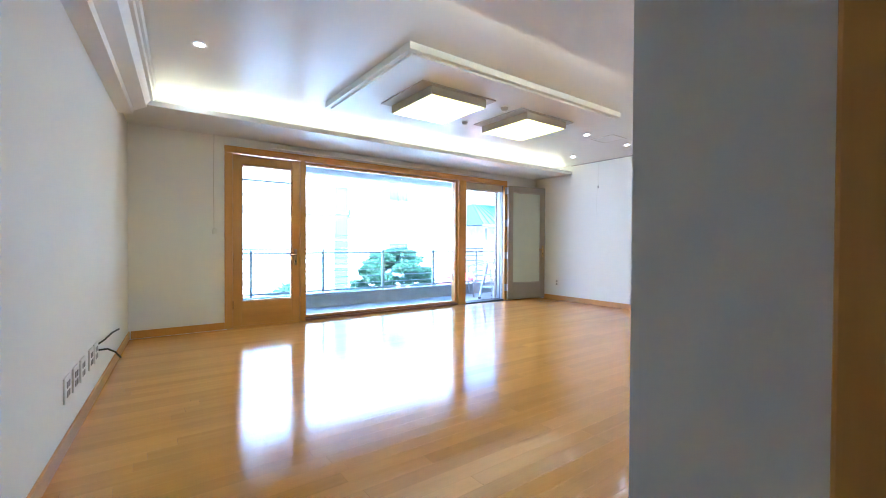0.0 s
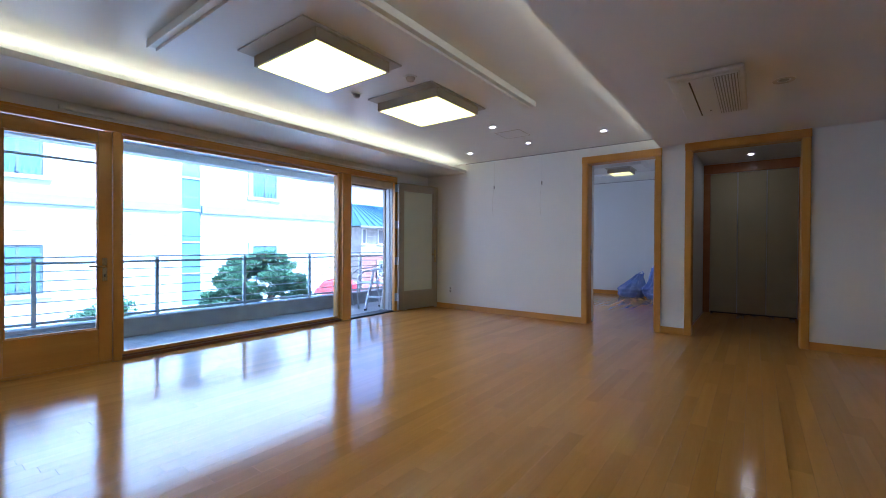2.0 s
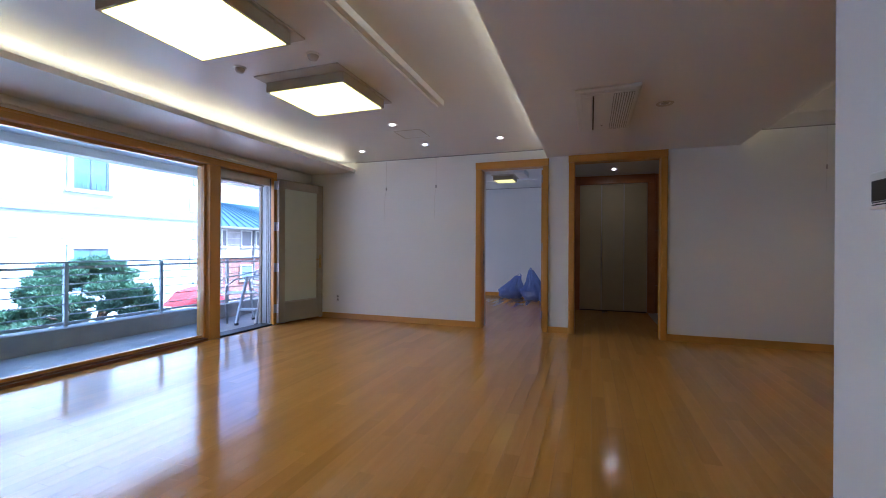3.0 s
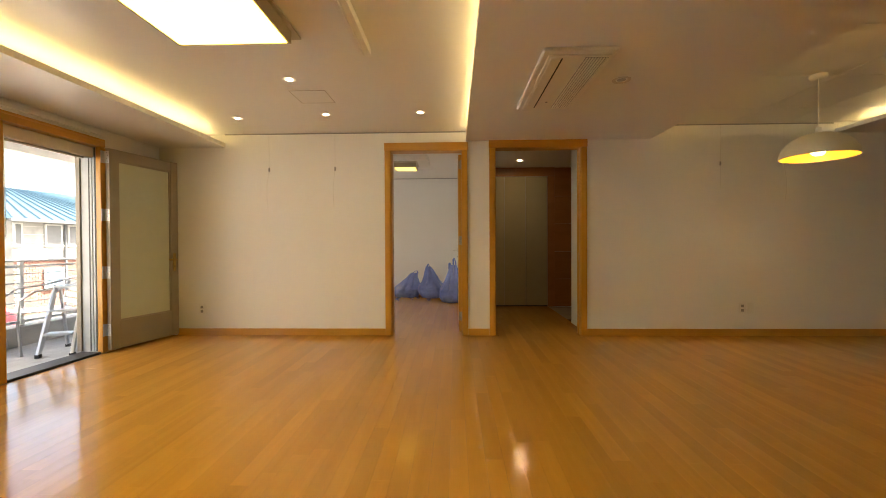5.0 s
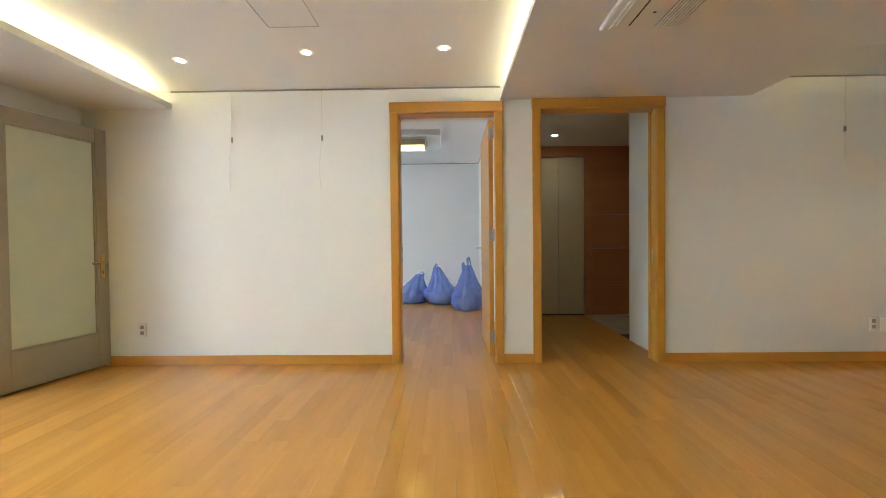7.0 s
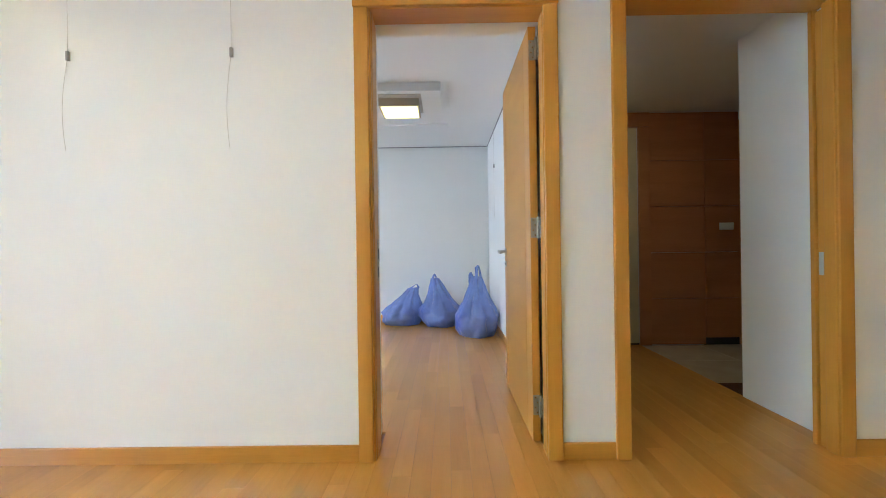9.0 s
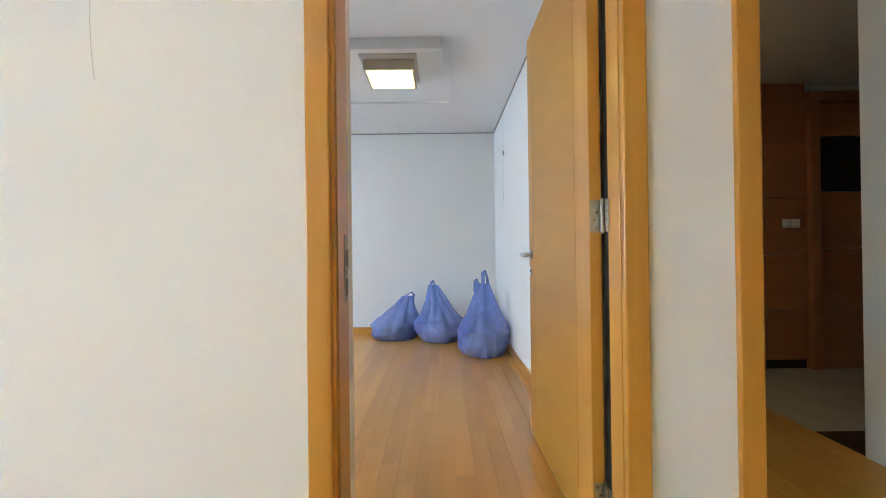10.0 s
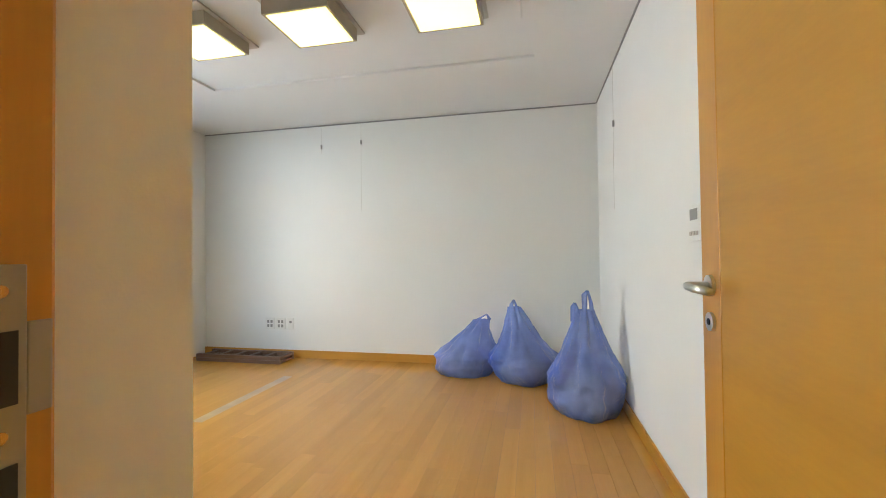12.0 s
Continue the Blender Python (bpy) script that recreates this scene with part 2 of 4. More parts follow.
setting(link("wall_bedroom_south", box(XB, BX, 2.285, BY0, 0, 2.6), WALL), "off-white papered partition", "wall")
# ceilings: living room with coves, beam with coves, dining boards, bedroom, hall
bm = boxes((-1, XD, 2.10, 5.70, CE, 2.6), (-1, XD, 5.70, YW, CE - 0.03, 2.6),
           (-1, XD, 5.22, YW, SOF, SOF + 0.018), (-1, XD, 5.22, 5.238, SOF + 0.018, SOF + 0.045),
           (-1, XD, 0.75, 2.10, LOW + 0.018, 2.6), (-1, XD, BEAM0, BEAM1, LOW, LOW + 0.018),
           (-1, XD, BEAM1 - 0.018, BEAM1, LOW + 0.018, LOW + 0.04), (-1, XD, BEAM0, BEAM0 + 0.018, LOW + 0.018, LOW + 0.05),
           (-1, XD, -4.2, 0.75, DINE + 0.012, 2.6), (-1, XD, -4.2, -1.62, 2.25, 2.268), (-1, XD, -1.638, -1.62, 2.268, 2.29))
for i in range(9):
    for j in range(4):
        add_box(bm, -0.3 + 0.8 * i, -0.3 + 0.8 * i + 0.795, 0.74 - 0.6 * (j + 1), 0.74 - 0.6 * j - 0.005, DINE, DINE + 0.011)
setting(link("ceiling", bm, CEIL), "white papered ceiling with lit coves and boards", "ceiling")
bm = boxes((XB, BX, BY0, 2.92, BZ, 2.6), (XB, BX, 5.46, BY1, BZ, 2.6), (XB, 8.24, 2.92, 5.46, BZ, 2.6),
           (9.48, BX, 2.92, 5.46, BZ, 2.6), (8.24, 9.48, 2.92, 5.46, BZ + 0.018, 2.6))
setting(link("ceiling_bedroom", bm, CEIL), "white papered bedroom ceiling with a shallow recess", "ceiling")
setting(link("ceiling_hall", box(XH, 10.3, -2.0, 2.28, 2.30, 2.6), CEIL), "white papered hall ceiling", "ceiling")
setting(link("ceiling_tray", box(8.25, 8.86, 2.99, 5.39, 2.322, BZ + 0.017, 0.004), CEIL), "white dropped ceiling tray carrying the bedroom lamps", "ceiling panel")
# dropped panel with a stepped moulding round the two lamps
setting(link("ceiling_panel", boxes((2.14, 4.56, 3.16, 4.60, 2.245, CE - 0.002), (2.10, 4.60, 3.12, 3.16, 2.262, CE - 0.002), (2.10, 4.60, 4.60, 4.64, 2.262, CE - 0.002),
        (2.10, 2.14, 3.16, 4.60, 2.262, CE - 0.002), (4.56, 4.60, 3.16, 4.60, 2.262, CE - 0.002), bevel=0.003), CEIL), "white stepped moulding panel round the lamps", "ceiling panel")
# stepped cornice along the west wall
bm = bmesh.new()
prof = [(0, 2.075), (0.10, 2.085), (0.112, 2.115), (0.20, 2.16), (0.235, 2.21), (0.255, 2.215), (0.26, 2.25), (0.275, 2.255), (0.28, 2.312), (0, 2.312)]
ends = [[bm.verts.new(SKEW @ Vector((px, yy, pz))) for px, pz in prof] for yy in (-10.0, -0.72)]
n = len(prof)
for k in range(n):
    bm.faces.new((ends[0][k], ends[0][(k + 1) % n], ends[1][(k + 1) % n], ends[1][k]))
bm.faces.new(ends[0])
bm.faces.new(ends[1][::-1])
setting(link("cornice", bm, CEIL), "white stepped cornice under the ceiling", "cornice")
# hall beyond the wide opening
setting(link("wall_hall_south", box(XH, 7.41, 0.93, 1.06, -0.1, 2.4), WALL), "off-white papered hall wall", "wall")
setting(link("wall_hall_north", box(XH, 10.0, 2.20, 2.28, 0, 2.4), WALL), "off-white papered hall wall", "wall")
setting(link("wall_hall_east", box(8.90, 9.1, -2.0, 2.3, -0.1, 2.4), WALL), "wall behind the wood panelling", "wall")
setting(link("wall_foyer", boxes((7.31, 7.41, -2.0, 0.929, -0.1, 2.4), (7.31, 9.1, -2.1, -2.0, -0.1, 2.4)), WALL), "off-white papered foyer wall", "wall")
foyer = setting(link("foyer_floor", box(7.41, 8.9, -2.0, 1.046, -0.25, -0.03), JOINT), "beige stone tile foyer floor with dark border", "floor")


def baseboard(x0, x1, y0, y1, mat, m=None):
    setting(link("baseboard", box(x0, x1, y0, y1, 0.0, 0.078, 0.003, m), mat), "honey wood skirting board", "baseboard")


baseboard(XD - 0.013, XD - 0.001, D1B + 0.001, 5.80, TRIM_Y)
baseboard(XD - 0.013, XD - 0.001, D2B + 0.001, D1A - 0.001, TRIM_Y)
baseboard(XD - 0.013, XD - 0.001, -4.2, D2A - 0.001, TRIM_Y)
baseboard(0.001, 0.013, -10.4, -0.001, TRIM_Y, SKEW)
baseboard(0.6, 1.447, YW - 0.013, YW - 0.001, TRIM_X)
baseboard(5.9, XD - 0.014, YW - 0.013, YW - 0.001, TRIM_X)
baseboard(BX - 0.013, BX - 0.001, BY0 + 0.014, BY1, TRIM_Y)
baseboard(7.0, BX - 0.014, BY0 + 0.001, BY0 + 0.013, TRIM_X)
baseboard(1.12, 3.30, 1.021, 1.033, TRIM_X)

# ---- door frames ----
def door_frame(name, y0, y1, top, o0, o1, label):
    """Casing on the living room side and jamb lining, between the outer edges y0 and y1."""
    t = tagged(thing(name, label, "door frame", (XD, (y0 + y1) / 2, 0)), kind="structure")
    t.matrix_world = Matrix()
    w = 0.068
    part("casing", boxes((XD - 0.022, XD - 0.001, y0, y0 + w, 0, top - 0.09, ), bevel=0.005), TRIM, t)
    part("casing", boxes((XD - 0.022, XD - 0.001, y1 - w, y1, 0, top - 0.09, ), bevel=0.005), TRIM, t)
    part("head_casing", boxes((XD - 0.026, XD - 0.001, y0 - 0.004, y1 + 0.004, top - 0.089, top), bevel=0.005), TRIM_Y, t)
    return t


f1 = door_frame("door_frame", D1A, D1B, 2.19, O1A, O1B, "honey wood door frame with a rounded casing")
for y0, y1, s in ((O1A + 0.001, 2.500, 1), (3.300, O1B - 0.001, -1)):
    part("jamb", box(XD - 0.008, 6.793 if s < 0 else 6.745, y0, y1, 0, 2.095, 0.004), TRIM, f1)
    a, b = sorted((y1 if s > 0 else y0, (y1 + 0.004) if s > 0 else (y0 - 0.004)))
    part("door_stop", box(6.650, 6.705, a, b, 0, 2.085, 0.0015), TRIM, f1)
# Dark strip that puts the shade between jamb and leaf into colour.
part("gap_shade", box(6.7455, 6.80, 2.4765, 2.492, 0.002, 2.09), DARK, f1, "dark strip for the shade in the hinge gap")
part("head_jamb", box(XD - 0.008, 6.775, O1A + 0.001, O1B - 0.001, 2.096, 2.118, 0.004), TRIM_Y, f1)
# strike plate in the latch jamb
sp = part("strike_plate", boxes((6.738, 6.772, 3.2970, 3.2998, 0.825, 1.03), (6.772, 6.788, 3.2970, 3.2998, 0.925, 0.99), bevel=0.001), STRIKE, f1, "satin steel strike plate")
for z in (0.845, 0.935):
    part("latch_slot", box(6.748, 6.766, 3.2958, 3.2969, z, z + 0.05), DARK, sp, "dark latch slot")
for z in (0.835, 0.915, 1.012):
    part("screw", tube((6.756, 3.2969, z), (6.756, 3.2955, z), 0.0045, seg=10), BRASS, sp)

f2 = door_frame("hall_opening_frame", D2A, D2B, 2.21, O2A, O2B, "honey wood frame with a pocket door slot")
part("jamb", box(XD - 0.008, XH + 0.008, 2.118, O2B - 0.001, 0, 2.115, 0.004), TRIM, f2)
part("jamb", box(XD - 0.008, 6.693, O2A + 0.001, 1.172, 0, 2.115, 0.004), TRIM, f2)
part("jamb", box(6.742, XH + 0.008, O2A + 0.001, 1.172, 0, 2.115, 0.004), TRIM, f2)
part("head_jamb", box(XD - 0.008, XH + 0.008, O2A + 0.001, O2B - 0.001, 2.116, 2.138, 0.004), TRIM_Y, f2)
pd = thing("pocket_door", "sliding wooden door pushed into its wall pocket", "door", (6.755, 1.15, 0))
pd.matrix_world = Matrix()
part("door_edge", box(6.697, 6.738, O2A + 0.002, 1.160, 0.004, 2.10, 0.003), TRIM, pd)
part("flush_pull", boxes((6.705, 6.730, 1.1605, 1.1625, 0.83, 0.94), bevel=0.0008), RAIL, pd, "steel edge pull")

# bedroom door leaf, opened at right angles into the bedroom
leaf = thing("bedroom_door", "honey wood veneer door standing open on steel hinges", "door", (6.79, 2.52, 0))
leaf.matrix_world = Matrix()
part("panel", box(6.932, 7.595, 2.5022, 2.5402, 0.012, 2.085), wood("door_veneer", (0.52, 0.258, 0.020), (0.46, 0.22, 0.015), "x", 0.42, 9, 0.12, coat=0.08), leaf)
part("stile", box(6.790, 6.929, 2.502, 2.5405, 0.012, 2.085, 0.002), TRIM, leaf)
part("stile", box(7.598, 7.70, 2.502, 2.5405, 0.012, 2.085, 0.002), TRIM, leaf)
part("inlay", boxes((6.9285, 6.9325, 2.504, 2.5385, 0.013, 2.084), (7.5945, 7.5985, 2.504, 2.5385, 0.013, 2.084)), JOINT, leaf)


for z in (0.145, 1.030, 1.915):
    h = part("hinge", boxes((6.7865, 6.7892, 2.5045, 2.5385, z, z + 0.10), bevel=0.0006), STRIKE, leaf, "steel butt hinge")
    part("jamb_plate", boxes((6.733, 6.760, 2.5002, 2.5028, z, z + 0.10), bevel=0.0006), STRIKE, h)
    bm = bmesh.new()
    for k in range(5):
        add_tube(bm, (6.768, 2.5065, z - 0.004 + 0.0216 * k + 0.0006), (6.768, 2.5065, z - 0.004 + 0.0216 * (k + 1) - 0.0006), 0.0068, seg=14)
    part("knuckle", bm, STRIKE, h, smooth=False)
    bm = bmesh.new()
    for k in range(4):
        add_tube(bm, (6.7866, 2.518 + 0.009 * (k % 2), z + 0.013 + 0.025 * k), (6.7855, 2.518 + 0.009 * (k % 2), z + 0.013 + 0.025 * k), 0.0036, seg=10)
        add_tube(bm, (6.740 + 0.008 * (k % 2), 2.5027, z + 0.013 + 0.025 * k), (6.740 + 0.008 * (k % 2), 2.5038, z + 0.013 + 0.025 * k), 0.0036, seg=10)
    part("screw", bm, BRASS, h)


def lever(parent, x, y, z, d, s, mat):
    """Rose, neck and a lever handle pointing along x by d, standing out along y by s."""
    h = part("door_handle", path_tube([(x, y, z), (x, y + s * 0.045, z), (x + d * 0.012, y + s * 0.056, z), (x + d * 0.06, y + s * 0.058, z - 0.003), (x + d * 0.125, y + s * 0.052, z - 0.004)], 0.0095, 12), mat, parent, "satin metal lever handle", smooth=True)
    part("rose", tube((x, y, z), (x, y + s * 0.008, z), 0.025, seg=28), mat, h)
    part("keyhole_rose", tube((x, y, z - 0.085), (x, y + s * 0.007, z - 0.085), 0.022, seg=28), mat, h)
    part("cylinder", tube((x, y + s * 0.007, z - 0.085), (x, y + s * 0.009, z - 0.085), 0.008, seg=14), DARK, h)
    return h


lever(leaf, 7.645, 2.5405, 0.955, -1, 1, STEEL)
lever(leaf, 7.645, 2.502, 0.955, -1, -1, STEEL)

# ---- window wall joinery ----
win = tagged(thing("window_1", "wide honey wood balcony window with fixed glass", "window", (3.6, YW, 0)), kind="structure")
win.matrix_world = Matrix()
for x0, x1, y0 in ((1.448, 1.530, 5.985), (2.290, 2.353, 5.980), (4.800, 4.945, 5.980)):
    part("window_post", box(x0, x1, y0, YO - 0.02, 0.0, 1.990, 0.005), TRIM, win)
part("window_post", box(5.815, 5.872, 5.985, 6.035, 0.0, 1.990, 0.004), TRIM, win)
part("outer_jamb", boxes((5.817, 5.872, 6.036, 6.072, 0.0, 1.990), (5.812, 5.872, 6.0725, YO - 0.02, 0.0, 1.990), bevel=0.003), RAIL, win, "grey painted metal jamb")
part("jamb_seal", boxes((5.8095, 5.8118, 6.094, 6.104, 0.02, 1.985), (5.8145, 5.8165, 6.040, 6.050, 0.02, 1.985)), DARK, win)
part("hinge_casing", box(5.8725, 5.95, 5.974, 5.9992, 0.0, 1.990, 0.003), TRIM, win)
part("window_head", box(1.448, 5.872, 5.983, YO - 0.02, 1.991, 2.069, 0.005), TRIM_X, win)
part("window_head_bead", box(1.46, 5.86, 5.975, 5.984, 2.045, 2.066, 0.003), TRIM_X, win)
part("window_track", boxes((2.354, 4.799, 6.0, 6.17, -0.005, 0.022), (2.354, 4.799, 6.04, 6.06, 0.022, 0.034), bevel=0.002), wood("dark_sill", (0.26, 0.11, 0.035), (0.17, 0.065, 0.02), "x", 0.4, coat=0.2), win, "dark stained wooden sill")
part("threshold", boxes((4.946, 5.814, 6.0, 6.19, -0.006, 0.016), bevel=0.002), DARK, win, "dark metal door threshold")
part("threshold", boxes((1.531, 2.289, 6.0, 6.19, -0.006, 0.019), bevel=0.002), TRIM_X, win)
part("sash", boxes((2.354, 2.384, 6.05, 6.11, 0.035, 1.988), (4.766, 4.799, 6.03, 6.13, 0.035, 1.988), (2.384, 4.766, 6.05, 6.11, 0.035, 0.062), (2.384, 4.766, 6.05, 6.11, 1.955, 1.988), bevel=0.003), TRIM, win)
pane = part("pane", box(2.380, 4.770, 6.076, 6.086, 0.058, 1.960), GLASS, win, "clear glass")
pane.visible_shadow = False
part("outer_frame", boxes((4.947, 4.985, 6.14, 6.20, 0.02, 1.985), (5.800, 5.846, 6.182, 6.225, 0.02, 1.985), (4.985, 5.798, 6.14, 6.20, 1.93, 1.985), bevel=0.002), TAUPE, win, "taupe aluminium outer frame")
bl = thing("roller_blind", "rolled-up beige fabric blind over the balcony door", "blind", (5.37, 6.10, 1.86))
bl.matrix_world = Matrix()
part("cassette", box(4.99, 5.81, 6.05, 6.135, 1.885, 1.985, 0.008), material("blind_beige", (0.62, 0.58, 0.5), 0.6), bl)
part("bottom_bar", box(5.0, 5.74, 6.08, 6.10, 1.865, 1.884, 0.003), TAUPE, bl)
part("pull_cord", path_tube([(4.965, 6.02, 1.9), (4.963, 6.015, 1.4), (4.967, 6.015, 1.12), (4.975, 6.015, 1.10), (4.983, 6.015, 1.12), (4.98, 6.015, 1.5), (4.98, 6.02, 1.9)], 0.0035, 6), PLASTIC, bl)
rail = thing("curtain_rail", "slim white curtain rail above the window", "curtain rail", (3.7, 5.97, 2.1))
rail.matrix_world = Matrix()
part("track", boxes((1.95, 5.85, 5.955, 5.999, 2.098, 2.120), (1.95, 5.85, 5.950, 5.955, 2.094, 2.124), bevel=0.002), WHITE_PAINT, rail)
part("end_cap", box(1.935, 1.95, 5.948, 5.999, 2.092, 2.126, 0.003), PLASTIC, rail)


def glazed_door(name, label, w, h, frame_mat, glass_mat, m, rail_mat=None):
    """A door leaf with one tall pane; local x across, y depth, z up."""
    t = thing(name, label, "door", m)
    part("stile", box(0, 0.092, 0, 0.045, 0.0, h, 0.003), frame_mat, t)
    part("stile", box(w - 0.092, w, 0, 0.045, 0.0, h, 0.003), frame_mat, t)
    part("bottom_rail", box(0.0925, w - 0.0925, 0.002, 0.043, 0.0, 0.275, 0.003), rail_mat or frame_mat, t)
    part("top_rail", box(0.0925, w - 0.0925, 0.002, 0.043, h - 0.11, h, 0.003), rail_mat or frame_mat, t)
    part("glazing_bead", boxes((0.093, 0.105, 0.008, 0.037, 0.276, h - 0.111), (w - 0.105, w - 0.093, 0.008, 0.037, 0.276, h - 0.111),
                               (0.106, w - 0.106, 0.008, 0.037, 0.276, 0.288), (0.106, w - 0.106, 0.008, 0.037, h - 0.123, h - 0.111)), frame_mat, t)
    p = part("pane", box(0.1055, w - 0.1055, 0.019, 0.027, 0.2885, h - 0.1235), glass_mat, t)
    return t, p


ld, p = glazed_door("balcony_door", "closed honey wood balcony door with clear glass", 0.752, 1.965, TRIM, GLASS, Matrix.Translation((1.534, 5.998, 0.02)), TRIM_X)
p.visible_shadow = False
part("blind_bar", box(0.095, 0.66, 0.050, 0.07, 1.68, 1.70, 0.003), RAIL, ld, "bottom bar of an outside blind")


def plate_handle(parent, x, z, y, s, d, mat):
    h = part("door_handle", path_tube([(x, y, z), (x, y + s * 0.045, z), (x + d * 0.02, y + s * 0.052, z), (x + d * 0.115, y + s * 0.05, z)], 0.0085, 10), mat, parent, "brass lever on a long plate", smooth=True)
    part("back_plate", box(x - 0.018, x + 0.018, min(y, y + s * 0.006), max(y, y + s * 0.006), z - 0.13, z + 0.07, 0.002), mat, h)
    part("keyhole", box(x - 0.004, x + 0.004, min(y + s * 0.006, y + s * 0.007), max(y + s * 0.006, y + s * 0.007), z - 0.09, z - 0.065), DARK, h)


plate_handle(ld, 0.70, 0.81, 0.0, -1, -1, BRASS)
for z in (0.2, 0.75, 1.3, 1.8):
    part("hinge", tube((-0.002, -0.006, z), (-0.002, -0.006, z + 0.09), 0.007, seg=10), BRASS, ld)
rd, p = glazed_door("balcony_door", "open taupe balcony door with frosted glass", 0.79, 1.965, TAUPE, FROST, Matrix.Translation((5.845, 5.925, 0.02)) @ pose(0, 0, 0, 0, 0, -11.0))
plate_handle(rd, 0.735, 0.86, 0.0, -1, -1, BRASS)
WHITE_STEEL = material("zinc_hinge", (0.60, 0.61, 0.62), 0.35, 0.7, bump=0)
DARK_SCREW = material("dark_screw", (0.12, 0.12, 0.12), 0.4, 0.8, bump=0)
RD_INV = rd.matrix_world.inverted()
for z in (0.14, 0.70, 1.26, 1.82):
    h = part("hinge", box(-0.0028, -0.0003, 0.001, 0.042, z, z + 0.118, 0.0008), WHITE_STEEL, rd, "zinc butt hinge")
    part("jamb_plate", box(5.8165, 5.8535, 5.9815, 5.9846, z + 0.02, z + 0.138, 0.0008, RD_INV), WHITE_STEEL, h)
    bm = bmesh.new()
    for k in range(5):
        add_tube(bm, (-0.004, 0.0465, z + 0.0236 * k + 0.0006), (-0.004, 0.0465, z + 0.0236 * (k + 1) - 0.0006), 0.0062, seg=12)
    part("knuckle", bm, WHITE_STEEL, h)
    bm = bmesh.new()
    for k in range(4):
        add_tube(bm, (-0.003, 0.012 + 0.014 * (k % 2), z + 0.016 + 0.028 * k), (-0.0042, 0.012 + 0.014 * (k % 2), z + 0.016 + 0.028 * k), 0.004, seg=8)
    part("screw", bm, DARK_SCREW, h)

# ---- lamps and ceiling fittings ----
def lamp(x, y, z, w, d, plate, face):
    t = thing("ceiling_lamp", "square ceiling lamp with a glowing frosted diffuser", "ceiling lamp", (x, y, z), "square ceiling lamps")
    part("mounting_plate", boxes((-w / 2 - plate, w / 2 + plate, -d / 2 - 0.02, d / 2 + 0.02, -0.012, 0), bevel=0.003), TAUPE_LIGHT, t)
    part("housing", boxes((-w / 2, -w / 2 + 0.016, -d / 2, d / 2, -0.082, -0.012), (w / 2 - 0.016, w / 2, -d / 2, d / 2, -0.082, -0.012),
                          (-w / 2 + 0.016, w / 2 - 0.016, -d / 2, -d / 2 + 0.016, -0.082, -0.012), (-w / 2 + 0.016, w / 2 - 0.016, d / 2 - 0.016, d / 2, -0.082, -0.012), bevel=0.002), LAMP_BOX, t)
    part("diffuser", boxes((-w / 2 + 0.017, w / 2 - 0.017, -d / 2 + 0.017, d / 2 - 0.017, -0.086, -0.068), bevel=0.004), face, t)
    return t


TAUPE_LIGHT = material("beige_lamp_plate", (0.50, 0.46, 0.40), 0.5, bump=0)
lamp(2.82, 3.81, 2.245, 0.58, 0.64, 0.10, DIFFUSER)
lamp(3.92, 3.81, 2.245, 0.58, 0.64, 0.10, DIFFUSER)
for yy in (3.36, 4.07, 4.755):
    lamp(8.545, yy, 2.321, 0.355, 0.355, 0.065, DIFFUSER_BED)
for name, y, z in (("north", 5.33, SOF + 0.035), ("beam", 2.34, LOW + 0.03), ("dining", 0.52, LOW + 0.04), ("far", -1.78, 2.29)):
    t = thing("cove_tube", "warm fluorescent tubes hidden in the ceiling cove", "cove light", (0, 0, 0), "cove lights")
    for k in range(5):
        part("tube", tube((0.72 + 1.16 * k, y, z + 0.012), (0.72 + 1.16 * k + 1.13, y, z + 0.012), 0.010, seg=8), COVE if y > 1 else COVE_DIM, t)
        part("batten", box(0.72 + 1.16 * k, 0.72 + 1.16 * k + 1.13, y - 0.016, y + 0.016, z - 0.012, z), PLASTIC, t)


def downlight(x, y, z, lit=True, r=0.045, bulb=None):
    t = thing("downlight", "small round recessed downlight, lit" if lit else "round recessed downlight, switched off", "downlight", (x, y, z), "downlights")
    part("ring", lathe([(r * 0.60, 0.003), (r * 0.72, -0.004), (r, -0.005), (r * 1.04, -0.001), (r * 1.04, 0.004)], 28), WHITE_PAINT if lit else TAUPE_LIGHT, t, smooth=True)
    part("bulb", lathe([(0.0005, -0.003), (r * 0.4, -0.0025), (r * 0.60, 0.002)], 20), (bulb or SPOT) if lit else DARK_LENS, t)


DARK_LENS = material("unlit_lens", (0.28, 0.27, 0.25), 0.3, bump=0)
for x, y in ((5.092, 3.853), (6.044, 4.761), (5.962, 3.841), (5.934, 2.913), (0.995, 4.03), (1.087, 5.07)):
    downlight(x, y, CE)
downlight(4.92, 1.385, LOW, False, 0.062)
downlight(8.25, 1.60, 2.30, bulb=HALL_SPOT)


def detector(x, y, z, r):
    t = thing("smoke_detector", "small round white ceiling detector", "smoke detector", (x, y, z), "ceiling detectors")
    part("base", lathe([(0.0005, -0.004), (r, -0.004), (r, 0.0)], 24), WHITE_PAINT, t)
    part("head", lathe([(0.0005, -0.03), (r * 0.5, -0.028), (r * 0.62, -0.018), (r * 0.7, -0.005)], 24), TAUPE_LIGHT, t, smooth=True)


detector(3.40, 4.14, 2.245, 0.045)
detector(3.40, 3.56, 2.245, 0.05)

